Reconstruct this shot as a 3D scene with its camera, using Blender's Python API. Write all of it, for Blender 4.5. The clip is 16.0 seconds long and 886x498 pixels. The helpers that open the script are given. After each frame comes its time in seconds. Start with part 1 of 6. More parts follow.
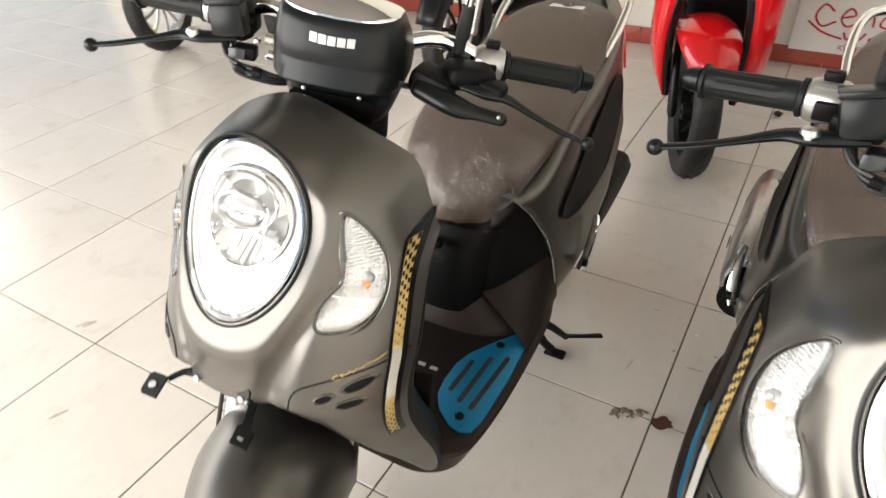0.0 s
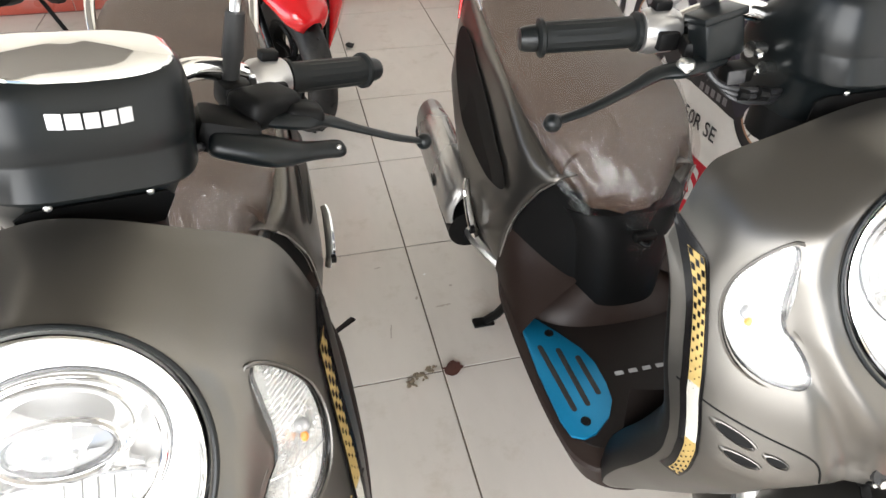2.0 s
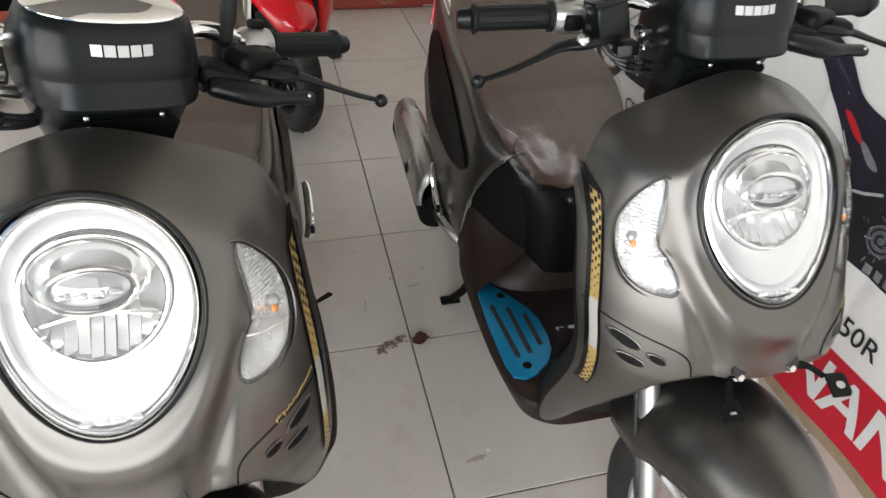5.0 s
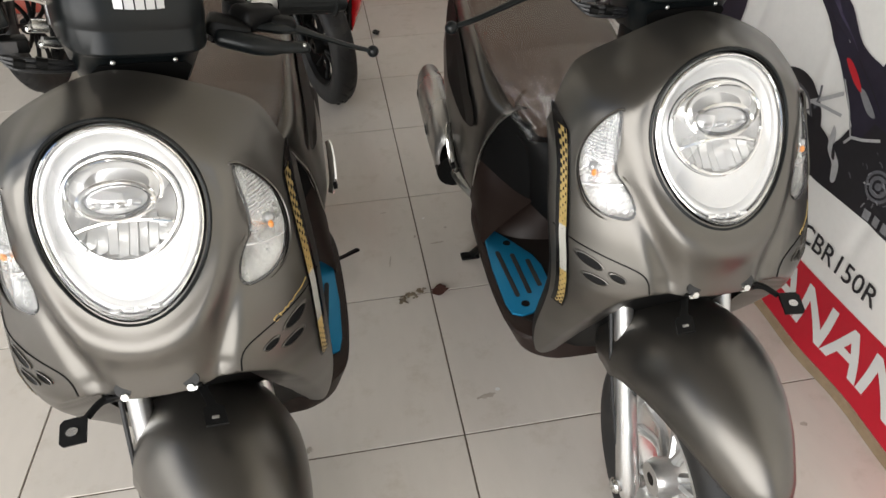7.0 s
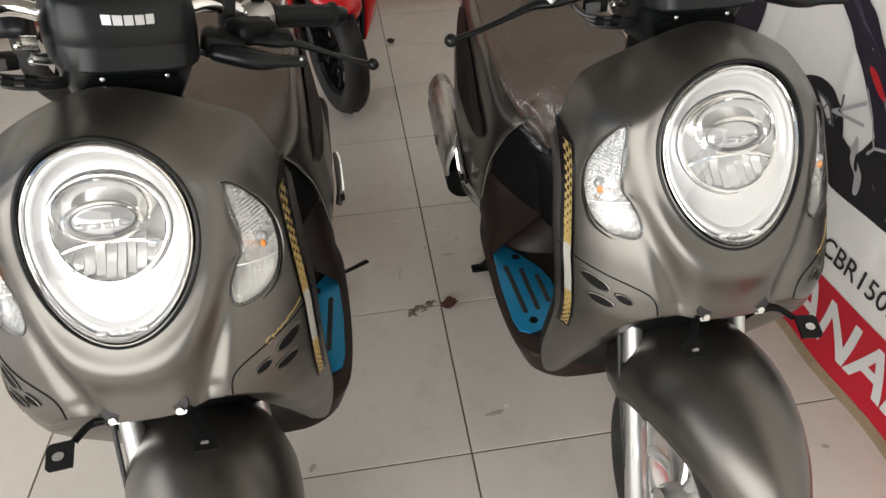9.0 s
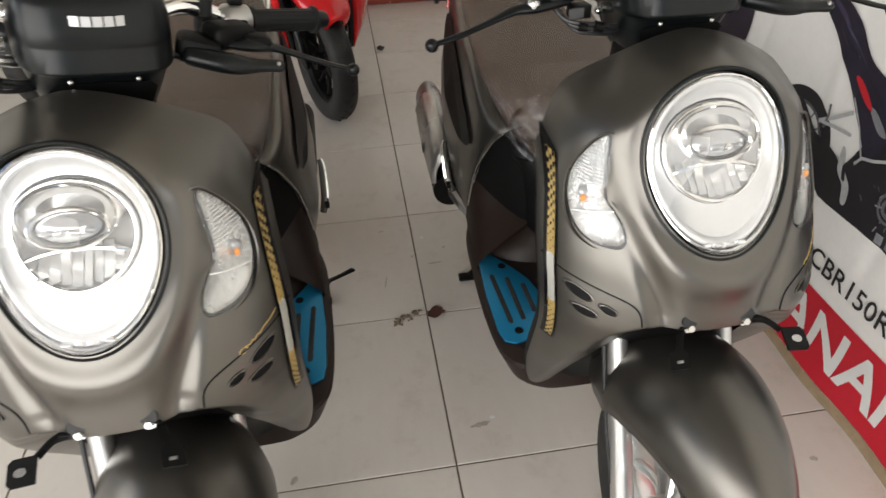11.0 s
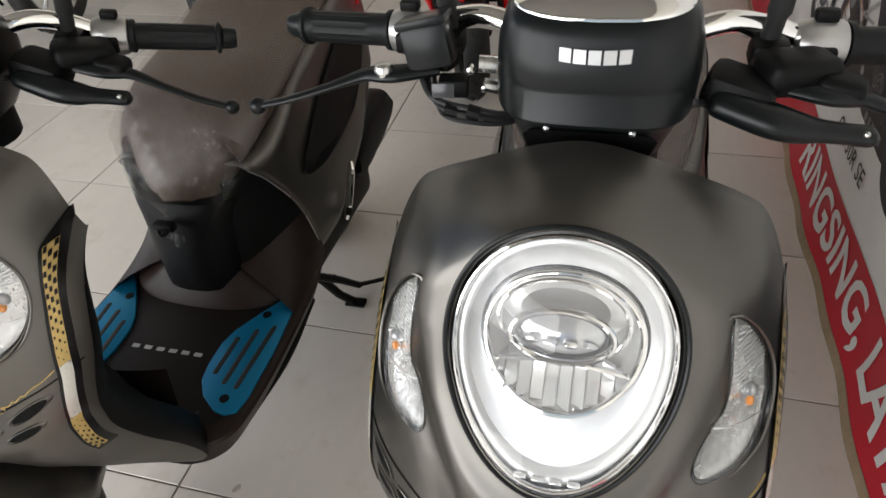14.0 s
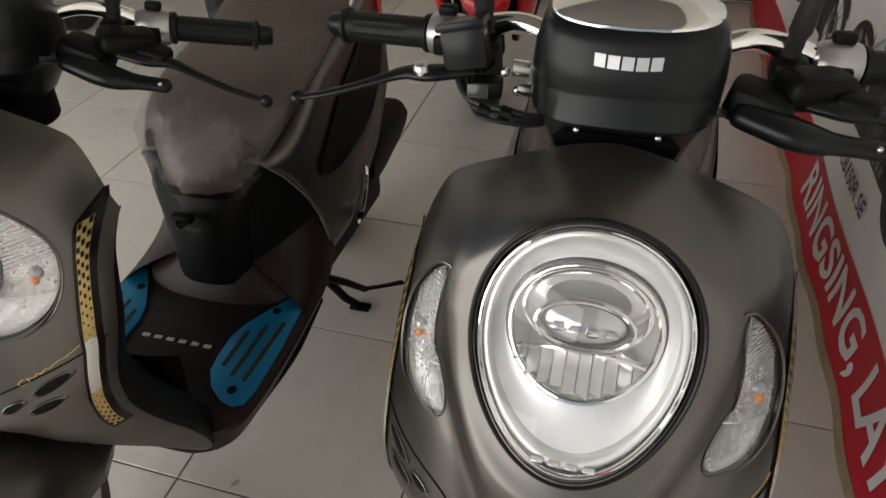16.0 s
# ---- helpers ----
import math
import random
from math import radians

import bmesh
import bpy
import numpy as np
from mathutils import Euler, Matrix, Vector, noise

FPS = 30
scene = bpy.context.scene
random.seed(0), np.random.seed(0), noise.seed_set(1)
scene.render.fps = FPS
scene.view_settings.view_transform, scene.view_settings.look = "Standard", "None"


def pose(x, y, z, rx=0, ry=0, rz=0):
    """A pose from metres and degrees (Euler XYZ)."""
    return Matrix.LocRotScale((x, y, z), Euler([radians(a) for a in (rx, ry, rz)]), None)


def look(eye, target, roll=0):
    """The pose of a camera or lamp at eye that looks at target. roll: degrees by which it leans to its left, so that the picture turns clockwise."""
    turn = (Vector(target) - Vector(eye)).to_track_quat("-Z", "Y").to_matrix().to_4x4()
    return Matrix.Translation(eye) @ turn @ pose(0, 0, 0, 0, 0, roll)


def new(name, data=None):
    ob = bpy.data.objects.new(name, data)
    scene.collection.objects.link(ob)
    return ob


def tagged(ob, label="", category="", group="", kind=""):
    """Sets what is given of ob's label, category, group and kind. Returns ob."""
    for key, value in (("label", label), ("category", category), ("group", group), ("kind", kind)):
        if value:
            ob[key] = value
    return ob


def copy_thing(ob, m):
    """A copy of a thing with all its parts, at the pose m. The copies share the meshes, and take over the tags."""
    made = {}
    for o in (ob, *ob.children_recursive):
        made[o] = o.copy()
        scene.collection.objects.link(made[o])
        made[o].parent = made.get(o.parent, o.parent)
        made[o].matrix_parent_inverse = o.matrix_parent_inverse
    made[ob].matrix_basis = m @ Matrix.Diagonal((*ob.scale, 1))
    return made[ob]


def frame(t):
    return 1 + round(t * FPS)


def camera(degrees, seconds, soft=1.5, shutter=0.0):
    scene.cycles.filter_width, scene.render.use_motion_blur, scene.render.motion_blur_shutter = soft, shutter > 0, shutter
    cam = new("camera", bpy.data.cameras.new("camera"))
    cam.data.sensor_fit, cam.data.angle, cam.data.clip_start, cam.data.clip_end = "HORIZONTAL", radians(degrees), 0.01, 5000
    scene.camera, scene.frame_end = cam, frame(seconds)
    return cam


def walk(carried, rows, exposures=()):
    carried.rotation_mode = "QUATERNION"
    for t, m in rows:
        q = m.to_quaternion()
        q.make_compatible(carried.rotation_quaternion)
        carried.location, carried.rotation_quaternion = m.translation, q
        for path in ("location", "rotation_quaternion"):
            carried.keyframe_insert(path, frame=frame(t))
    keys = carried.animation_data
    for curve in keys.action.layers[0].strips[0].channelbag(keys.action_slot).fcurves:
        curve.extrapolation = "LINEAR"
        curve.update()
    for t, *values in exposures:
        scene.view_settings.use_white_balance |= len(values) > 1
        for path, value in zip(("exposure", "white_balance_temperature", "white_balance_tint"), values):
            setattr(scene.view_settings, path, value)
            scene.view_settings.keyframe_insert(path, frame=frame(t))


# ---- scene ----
cam = camera(69.4, 16.0, 1.5, 0.35)
PATH = [
    (0, (0.105, -1.151, 1.3), (-0.737, 0.236, 0.13), -2.0),
    (0.5, (-0.006, -1.076, 1.306), (-0.677, 0.364, 0.092), -3.7),
    (1, (-0.054, -1.034, 1.294), (-0.442, 0.464, 0.026), -3.0),
    (1.5, (-0.197, -1.009, 1.301), (-0.149, 0.55, 0.049), -3.1),
    (2, (-0.266, -1.004, 1.283), (0.115, 0.474, -0.009), 1.2),
    (2.5, (-0.279, -1.029, 1.291), (0.087, 0.451, -0.003), 2.0),
    (3, (-0.281, -1.064, 1.28), (0.012, 0.472, 0.033), 1.4),
    (3.5, (-0.287, -1.091, 1.282), (0.052, 0.428, 0.025), 1.4),
    (4, (-0.296, -1.109, 1.291), (0.093, 0.361, -0.009), 2.0),
    (4.2, (-0.298, -1.116, 1.291), (0.139, 0.355, 0.008), 3.2),
    (6.3, (-0.181, -1.376, 1.323), (0.079, 0.192, 0.109), -0.3),
    (6.5, (-0.183, -1.373, 1.319), (0.045, 0.18, 0.08), -1.1),
    (7, (-0.184, -1.37, 1.309), (0.062, 0.15, 0.033), -1.2),
    (7.5, (-0.179, -1.372, 1.305), (0.082, 0.125, 0.005), -0.6),
    (8, (-0.16, -1.363, 1.303), (0.026, 0.144, 0.001), -2.0),
    (8.5, (-0.149, -1.35, 1.304), (0.034, 0.189, 0.041), -2.7),
    (10.8, (-0.155, -1.329, 1.3), (0.065, 0.213, 0.045), -0.6),
    (11, (-0.131, -1.326, 1.292), (0.083, 0.227, 0.05), -1.7),
    (11.1, (-0.113, -1.317, 1.285), (0.125, 0.237, 0.049), -1.2),
    (11.5, (-0.017, -1.244, 1.281), (0.322, 0.292, 0.045), -3.7),
    (12, (0.101, -1.025, 1.29), (0.532, 0.511, 0.083), 1.7),
    (12.5, (0.184, -0.945, 1.292), (0.421, 0.601, 0.046), -1.3),
    (13, (0.249, -0.975, 1.315), (0.078, 0.605, 0.1), -1.7),
    (13.5, (0.303, -1.003, 1.303), (-0.07, 0.471, 0.004), -2.5),
    (14, (0.345, -1.012, 1.293), (-0.128, 0.404, -0.038), -5.9),
    (14.5, (0.359, -1.015, 1.277), (-0.034, 0.399, -0.082), -4.9),
    (15, (0.353, -1.018, 1.287), (-0.08, 0.422, -0.032), -5.6),
    (15.5, (0.349, -1.029, 1.283), (-0.143, 0.379, -0.05), -4.8),
    (16, (0.324, -1.057, 1.292), (-0.142, 0.401, 0.004), -2.5),
]
EXPOSURES = [(0, 0.45, 6700, 10), (0.5, 0.58, 6550, 10), (1, 0.25, 6350, 10), (1.5, 0.0, 6400, 10), (2, 0.85, 6300, 10), (2.5, 1.1, 6350, 10), (3, 0.70, 6200, 10), (3.5, 0.15, 6300, 10), (4.2, 0.0, 6200, 10), (7, -0.1, 6500, 10), (10.8, -0.2, 6600, 10), (11.5, 0.27, 6550, 10), (12, 0.15, 6650, 10), (12.5, 0.45, 6650, 10), (13, 0.5, 6600, 10), (13.5, 0.28, 6350, 10), (14, -0.25, 6300, 10), (14.5, -1.15, 6400, 10), (15, -1.0, 6400, 10), (15.5, -0.9, 6500, 10), (16, -0.8, 6600, 10)]
walk(cam, [(t, look(eye, target, roll)) for t, eye, target, roll in PATH], EXPOSURES)

# ---- world, sun, large lights ----
world = bpy.data.worlds.new("world")
scene.world = world
world.use_nodes = True
_wn = world.node_tree
_bg = _wn.nodes["Background"]
_sky = _wn.nodes.new("ShaderNodeTexSky")
_sky.sky_type, _sky.sun_disc = "NISHITA", False
_sky.sun_elevation, _sky.sun_rotation = radians(52), radians(205)
_wn.links.new(_sky.outputs[0], _bg.inputs[0])
_bg.inputs[1].default_value = 0.10


def lamp(name, kind, m, energy, color=(1, 1, 1), **more):
    data = bpy.data.lights.new(name, kind)
    data.energy, data.color = energy, color
    if kind == "AREA":
        data.shape, data.size, data.size_y = "RECTANGLE", more["size"], more["size_y"]
    if kind == "SUN":
        data.angle = radians(more["angle"])
    ob = new(name, data)
    ob.matrix_world = m
    return ob


lamp("sun", "SUN", look((2.5, -6, 7), (0, 0, 0)), 1.0, (1, 0.96, 0.9), angle=12)
# daylight of the open shop front behind the camera and of the open side
lamp("front_daylight", "AREA", look((-2.1, -3.55, 1.75), (-0.3, 0.5, 0.4)), 225, (1.0, 0.98, 0.95), size=4.4, size_y=2.4)
lamp("side_daylight", "AREA", look((-7.4, -1.1, 1.75), (0.2, -0.4, 0.6)), 165, (1.0, 0.97, 0.93), size=5.6, size_y=3.0)

# ---- materials ----


def material(name, color, rough=0.5, metal=0.0, vary=0.12, scale=40.0, bump=0.0, bump_scale=300.0, coat=0.0, spec=0.5,
             stretch=(1, 1, 1), big=0.0, big_scale=3.0, rough_vary=0.08, dust=0.0, **more):
    """A principled material with grain, large blotches, uneven gloss and fine relief, at real size."""
    mat = bpy.data.materials.new(name)
    mat.use_nodes = True
    nt = mat.node_tree
    nodes, link = nt.nodes, nt.links.new
    b = nodes["Principled BSDF"]
    co = nodes.new("ShaderNodeTexCoord")
    mp = nodes.new("ShaderNodeMapping")
    mp.inputs["Scale"].default_value = stretch
    link(co.outputs["Object"], mp.inputs[0])

    def noise_node(sc, detail=4.0, rough_n=0.55):
        n = nodes.new("ShaderNodeTexNoise")
        n.inputs["Scale"].default_value, n.inputs["Detail"].default_value, n.inputs["Roughness"].default_value = sc, detail, rough_n
        link(mp.outputs[0], n.inputs["Vector"])
        return n

    n1, n2 = noise_node(scale), noise_node(big_scale, 3.0)
    fac = nodes.new("ShaderNodeMath")
    fac.operation = "MULTIPLY_ADD"
    link(n1.outputs["Fac"], fac.inputs[0])
    fac.inputs[1].default_value, fac.inputs[2].default_value = vary * 2, 1 - vary
    fac2 = nodes.new("ShaderNodeMath")
    fac2.operation = "MULTIPLY_ADD"
    link(n2.outputs["Fac"], fac2.inputs[0])
    fac2.inputs[1].default_value, fac2.inputs[2].default_value = big * 2, 1 - big
    mul = nodes.new("ShaderNodeMath")
    mul.operation = "MULTIPLY"
    link(fac.outputs[0], mul.inputs[0])
    link(fac2.outputs[0], mul.inputs[1])
    mix = nodes.new("ShaderNodeVectorMath")
    mix.operation = "SCALE"
    mix.inputs[0].default_value = color
    link(mul.outputs[0], mix.inputs["Scale"])
    last = mix.outputs[0]
    if dust:
        nd = noise_node(11.0, 6.0, 0.65)
        ramp = nodes.new("ShaderNodeValToRGB")
        ramp.color_ramp.elements[0].position, ramp.color_ramp.elements[1].position = 0.5, 0.8
        link(nd.outputs["Fac"], ramp.inputs[0])
        dm = nodes.new("ShaderNodeMix")
        dm.data_type = "RGBA"
        sc = nodes.new("ShaderNodeMath")
        sc.operation = "MULTIPLY"
        sc.inputs[1].default_value = dust
        link(ramp.outputs["Color"], sc.inputs[0])
        link(sc.outputs[0], dm.inputs["Factor"])
        link(last, dm.inputs["A"])
        dm.inputs["B"].default_value = (0.4, 0.36, 0.3, 1)
        last = dm.outputs["Result"]
    link(last, b.inputs["Base Color"])
    rr = nodes.new("ShaderNodeMath")
    rr.operation = "MULTIPLY_ADD"
    rr.use_clamp = True
    link(n2.outputs["Fac"], rr.inputs[0])
    rr.inputs[1].default_value, rr.inputs[2].default_value = rough_vary * 2, rough - rough_vary
    link(rr.outputs[0], b.inputs["Roughness"])
    b.inputs["Metallic"].default_value = metal
    b.inputs["Specular IOR Level"].default_value = spec
    b.inputs["Coat Weight"].default_value = coat
    b.inputs["Coat Roughness"].default_value = more.get("coat_rough", 0.1)
    b.inputs["Transmission Weight"].default_value = more.get("transmission", 0.0)
    b.inputs["IOR"].default_value = more.get("ior", 1.45)
    b.inputs["Alpha"].default_value = more.get("alpha", 1.0)
    if bump:
        nb = noise_node(bump_scale, 5.0, 0.6)
        bp = nodes.new("ShaderNodeBump")
        bp.inputs["Strength"].default_value, bp.inputs["Distance"].default_value = 1.0, bump
        link(nb.outputs["Fac"], bp.inputs["Height"])
        link(bp.outputs[0], b.inputs["Normal"])
    return mat


M = dict(
    paint=material("matte_grey_brown_paint", (0.128, 0.120, 0.108), 0.31, 0.9, 0.05, 900, 0.00001, 1500, big=0.05, coat=0.15, coat_rough=0.35),
    satin=material("satin_black_paint", (0.0040, 0.0052, 0.0056), 0.30, 0.0, 0.15, 400, 0.00001, 1200, big=0.08, spec=0.32),
    black=material("black_plastic", (0.0035, 0.0035, 0.0035), 0.48, 0.0, 0.2, 300, 0.00003, 900, big=0.1, spec=0.16),
    gloss=material("gloss_black_plastic", (0.006, 0.0055, 0.0055), 0.16, 0.0, 0.15, 200, big=0.08, spec=0.4),
    brown=material("brown_plastic", (0.018, 0.0105, 0.0083), 0.45, 0.0, 0.15, 300, 0.00003, 700, big=0.1, dust=0.02, spec=0.3),
    board=material("dark_brown_floor_panel", (0.011, 0.008, 0.007), 0.5, 0.0, 0.2, 300, 0.00004, 700, big=0.12, spec=0.22),
    rubber=material("black_rubber", (0.014, 0.014, 0.014), 0.62, 0.0, 0.25, 200, 0.0001, 500, big=0.15, dust=0.05),
    grip=material("grip_rubber", (0.007, 0.008, 0.008), 0.45, 0.0, 0.2, 300, 0.00008, 500, big=0.1, spec=0.24),
    tyre=material("tyre_rubber", (0.016, 0.016, 0.016), 0.6, 0.0, 0.25, 150, 0.00015, 300, big=0.2, dust=0.08),
    chrome=material("chrome", (0.86, 0.85, 0.83), 0.06, 1.0, 0.03, 50, big=0.04, rough_vary=0.03),
    alloy=material("silver_alloy", (0.62, 0.62, 0.61), 0.30, 0.9, 0.08, 300, 0.00003, 900, big=0.06),
    silver=material("silver_plastic", (0.42, 0.41, 0.395), 0.28, 0.8, 0.06, 500, 0.00001, 900, big=0.05),
    steel=material("zinc_steel", (0.6, 0.6, 0.58), 0.28, 1.0, 0.1, 200, big=0.08),
    blue=material("blue_anodised_plate", (0.006, 0.185, 0.36), 0.36, 0.40, 0.08, 300, 0.00002, 800, big=0.08),
    red_dot=material("red_rubber", (0.55, 0.015, 0.025), 0.5, 0.0, 0.1, 200),
    mirror_bowl=material("reflector", (0.90, 0.90, 0.89), 0.18, 0.6, 0.04, 60, 0.0002, 120, big=0.03),
    signal_bowl=material("satin_signal_bowl", (0.90, 0.90, 0.88), 0.26, 0.85, 0.25, 260, 0.0016, 190, big=0.08, big_scale=40),
    lamp_bowl=material("satin_lamp_bowl", (0.76, 0.76, 0.755), 0.32, 0.6, 0.04, 60, 0.0002, 60, big=0.05, big_scale=18),
    lamp_shell=material("lamp_shell", (0.30, 0.30, 0.30), 0.4, 0.3, 0.05, 60),
    dome=material("lamp_dome", (0.84, 0.835, 0.82), 0.22, 0.45, 0.03, 60, big=0.03),
    dark_trim=material("smoked_lamp_trim", (0.05, 0.05, 0.052), 0.22, 0.4, 0.1, 90, big=0.05),
    guide=material("milky_light_guide", (0.86, 0.86, 0.85), 0.3, 0.55, 0.03, 80, big=0.02),
    smoke=material("projector_glass", (0.55, 0.555, 0.56), 0.07, 0.6, 0.05, 60, big=0.02),
    amber=material("amber_bulb", (0.85, 0.28, 0.02), 0.2, 0.0, 0.1, 200, coat=0.5),
    vinyl=material("brown_seat_vinyl", (0.064, 0.041, 0.029), 0.45, 0.0, 0.12, 500, 0.00015, 700, big=0.08, spec=0.3),
    gold=material("gold_strip", (0.60, 0.43, 0.16), 0.32, 0.6, 0.1, 200, big=0.08),
    gold_light=material("pale_gold_strip", (0.80, 0.78, 0.70), 0.25, 0.6, 0.05, 200),
    white_print=material("white_print", (0.75, 0.75, 0.73), 0.4, 0.0, 0.05, 300),
    badge=material("silver_badge", (0.50, 0.50, 0.50), 0.35, 0.3, 0.04, 300),
    red=material("red_gloss_paint", (0.68, 0.008, 0.012), 0.14, 0.0, 0.06, 200, coat=0.6, coat_rough=0.05, big=0.05),
    screw=material("screw_steel", (0.7, 0.7, 0.68), 0.25, 1.0, 0.08, 400),
    wire=material("cable_sheath", (0.013, 0.013, 0.014), 0.4, 0.0, 0.2, 300),
    white_box=material("white_connector", (0.8, 0.79, 0.76), 0.4, 0.0, 0.05, 300),
    banner=material("vinyl_banner", (0.84, 0.825, 0.79), 0.42, 0.0, 0.04, 60, 0.0015, 6, big=0.10, big_scale=5),
    banner_red=material("red_banner_print", (0.56, 0.012, 0.03), 0.42, 0.0, 0.06, 60, 0.0015, 6, big=0.06, big_scale=5),
    ink=material("black_banner_print", (0.018, 0.017, 0.02), 0.45, 0.0, 0.2, 60, big=0.2, big_scale=20),
    ink_blue=material("dark_violet_print", (0.021, 0.018, 0.031), 0.42, 0.0, 0.3, 40, big=0.35, big_scale=12),
    ink_grey=material("grey_print", (0.22, 0.22, 0.23), 0.45, 0.0, 0.3, 80, big=0.2, big_scale=20),
    ink_violet=material("violet_print", (0.055, 0.046, 0.082), 0.42, 0.0, 0.25, 40, big=0.3, big_scale=15),
    ink_dim=material("dim_grey_print", (0.11, 0.11, 0.12), 0.45, 0.0, 0.35, 90, big=0.3, big_scale=25),
    ink_pale=material("pale_grey_print", (0.42, 0.42, 0.42), 0.45, 0.0, 0.3, 90, big=0.2, big_scale=25),
    ink_red=material("red_print", (0.5, 0.02, 0.03), 0.45, 0.0, 0.1, 60),
    ink_copper=material("copper_print", (0.42, 0.24, 0.15), 0.45, 0.0, 0.2, 60),
    hem=material("brown_tape_hem", (0.33, 0.24, 0.15), 0.5, 0.0, 0.25, 60, 0.0008, 40, big=0.25, big_scale=14),
    wall=material("cream_wall_paint", (0.72, 0.69, 0.62), 0.7, 0.0, 0.06, 30, 0.0006, 80, big=0.08, big_scale=2),
    ceiling=material("grey_ceiling", (0.20, 0.19, 0.175), 0.8, 0.0, 0.05, 30, 0.0004, 80, big=0.05, big_scale=1.5),
    skirting=material("red_skirting_tile", (0.36, 0.07, 0.045), 0.3, 0.0, 0.15, 40, big=0.15, big_scale=4),
    grout=material("dark_grout", (0.16, 0.13, 0.10), 0.85, 0.0, 0.25, 90, 0.0005, 200, big=0.2),
    leaf=material("dry_leaf", (0.085, 0.030, 0.022), 0.6, 0.0, 0.3, 120, 0.0006, 150, big=0.25, big_scale=30),
    crumb=material("dry_crumbs", (0.20, 0.16, 0.11), 0.7, 0.0, 0.35, 150, big=0.3, big_scale=40),
    dirt=material("dark_scuff", (0.42, 0.375, 0.32), 0.8, 0.0, 0.3, 90, big=0.3, big_scale=20),
)


def tile_material():
    """Glazed beige floor tile: faint streaks, blotches and dirt, each tile a little different."""
    mat = material("glazed_beige_tile", (0.66, 0.615, 0.555), 0.22, 0.0, 0.05, 26, 0.00025, 14, spec=0.5, stretch=(1, 0.35, 1), big=0.06, big_scale=4, rough_vary=0.10)
    nt = mat.node_tree
    nodes, link = nt.nodes, nt.links.new
    b = nodes["Principled BSDF"]
    src = b.inputs["Base Color"].links[0].from_socket
    info = nodes.new("ShaderNodeObjectInfo")
    mr = nodes.new("ShaderNodeMapRange")
    mr.inputs["To Min"].default_value, mr.inputs["To Max"].default_value = 0.975, 1.025
    link(info.outputs["Random"], mr.inputs["Value"])
    geo = nodes.new("ShaderNodeNewGeometry")
    nz = nodes.new("ShaderNodeTexNoise")
    nz.inputs["Scale"].default_value, nz.inputs["Detail"].default_value, nz.inputs["Roughness"].default_value = 7.0, 8.0, 0.72
    link(geo.outputs["Position"], nz.inputs["Vector"])
    ramp = nodes.new("ShaderNodeValToRGB")
    e = ramp.color_ramp.elements
    e[0].position, e[0].color = 0.27, (0.86, 0.84, 0.80, 1)
    e[1].position, e[1].color = 0.46, (1, 1, 1, 1)
    link(nz.outputs["Fac"], ramp.inputs[0])
    m1 = nodes.new("ShaderNodeVectorMath")
    m1.operation = "SCALE"
    link(src, m1.inputs[0])
    link(mr.outputs[0], m1.inputs["Scale"])
    m2 = nodes.new("ShaderNodeVectorMath")
    m2.operation = "MULTIPLY"
    link(m1.outputs[0], m2.inputs[0])
    link(ramp.outputs["Color"], m2.inputs[1])
    link(m2.outputs[0], b.inputs["Base Color"])
    return mat


M["tile"] = tile_material()


def film_material(name, gloss_level, rough, veil, relief):
    """Thin clear plastic sheet: lets the colour through, adds a faint veil and a wrinkled gloss."""
    mat = bpy.data.materials.new(name)
    mat.use_nodes = True
    nt = mat.node_tree
    nodes, link = nt.nodes, nt.links.new
    nodes.remove(nodes["Principled BSDF"])
    clear, gloss, both = nodes.new("ShaderNodeBsdfTransparent"), nodes.new("ShaderNodeBsdfGlossy"), nodes.new("ShaderNodeAddShader")
    milk, second = nodes.new("ShaderNodeBsdfDiffuse"), nodes.new("ShaderNodeAddShader")
    c = 0.96 - gloss_level - veil
    clear.inputs[0].default_value = (c, c * 0.99, c * 0.98, 1)
    milk.inputs[0].default_value = (veil, veil * 0.98, veil * 0.95, 1)
    gloss.inputs["Color"].default_value = (gloss_level, gloss_level, gloss_level, 1)
    gloss.inputs["Roughness"].default_value = rough
    co, mp = nodes.new("ShaderNodeTexCoord"), nodes.new("ShaderNodeMapping")
    mp.inputs["Scale"].default_value = (4.5, 1.0, 0.8)
    link(co.outputs["Object"], mp.inputs[0])
    last = None
    for sc, dist in relief:
        nz, bp = nodes.new("ShaderNodeTexNoise"), nodes.new("ShaderNodeBump")
        nz.inputs["Scale"].default_value, nz.inputs["Detail"].default_value, nz.inputs["Distortion"].default_value = sc, 3.0, 0.8
        bp.inputs["Distance"].default_value = dist
        link(mp.outputs[0], nz.inputs["Vector"])
        link(nz.outputs["Fac"], bp.inputs["Height"])
        if last:
            link(last, bp.inputs["Normal"])
        last = bp.outputs[0]
    link(last, gloss.inputs["Normal"])
    link(clear.outputs[0], both.inputs[0])
    link(gloss.outputs[0], both.inputs[1])
    link(both.outputs[0], second.inputs[0])
    link(milk.outputs[0], second.inputs[1])
    link(second.outputs[0], nodes["Material Output"].inputs["Surface"])
    return mat


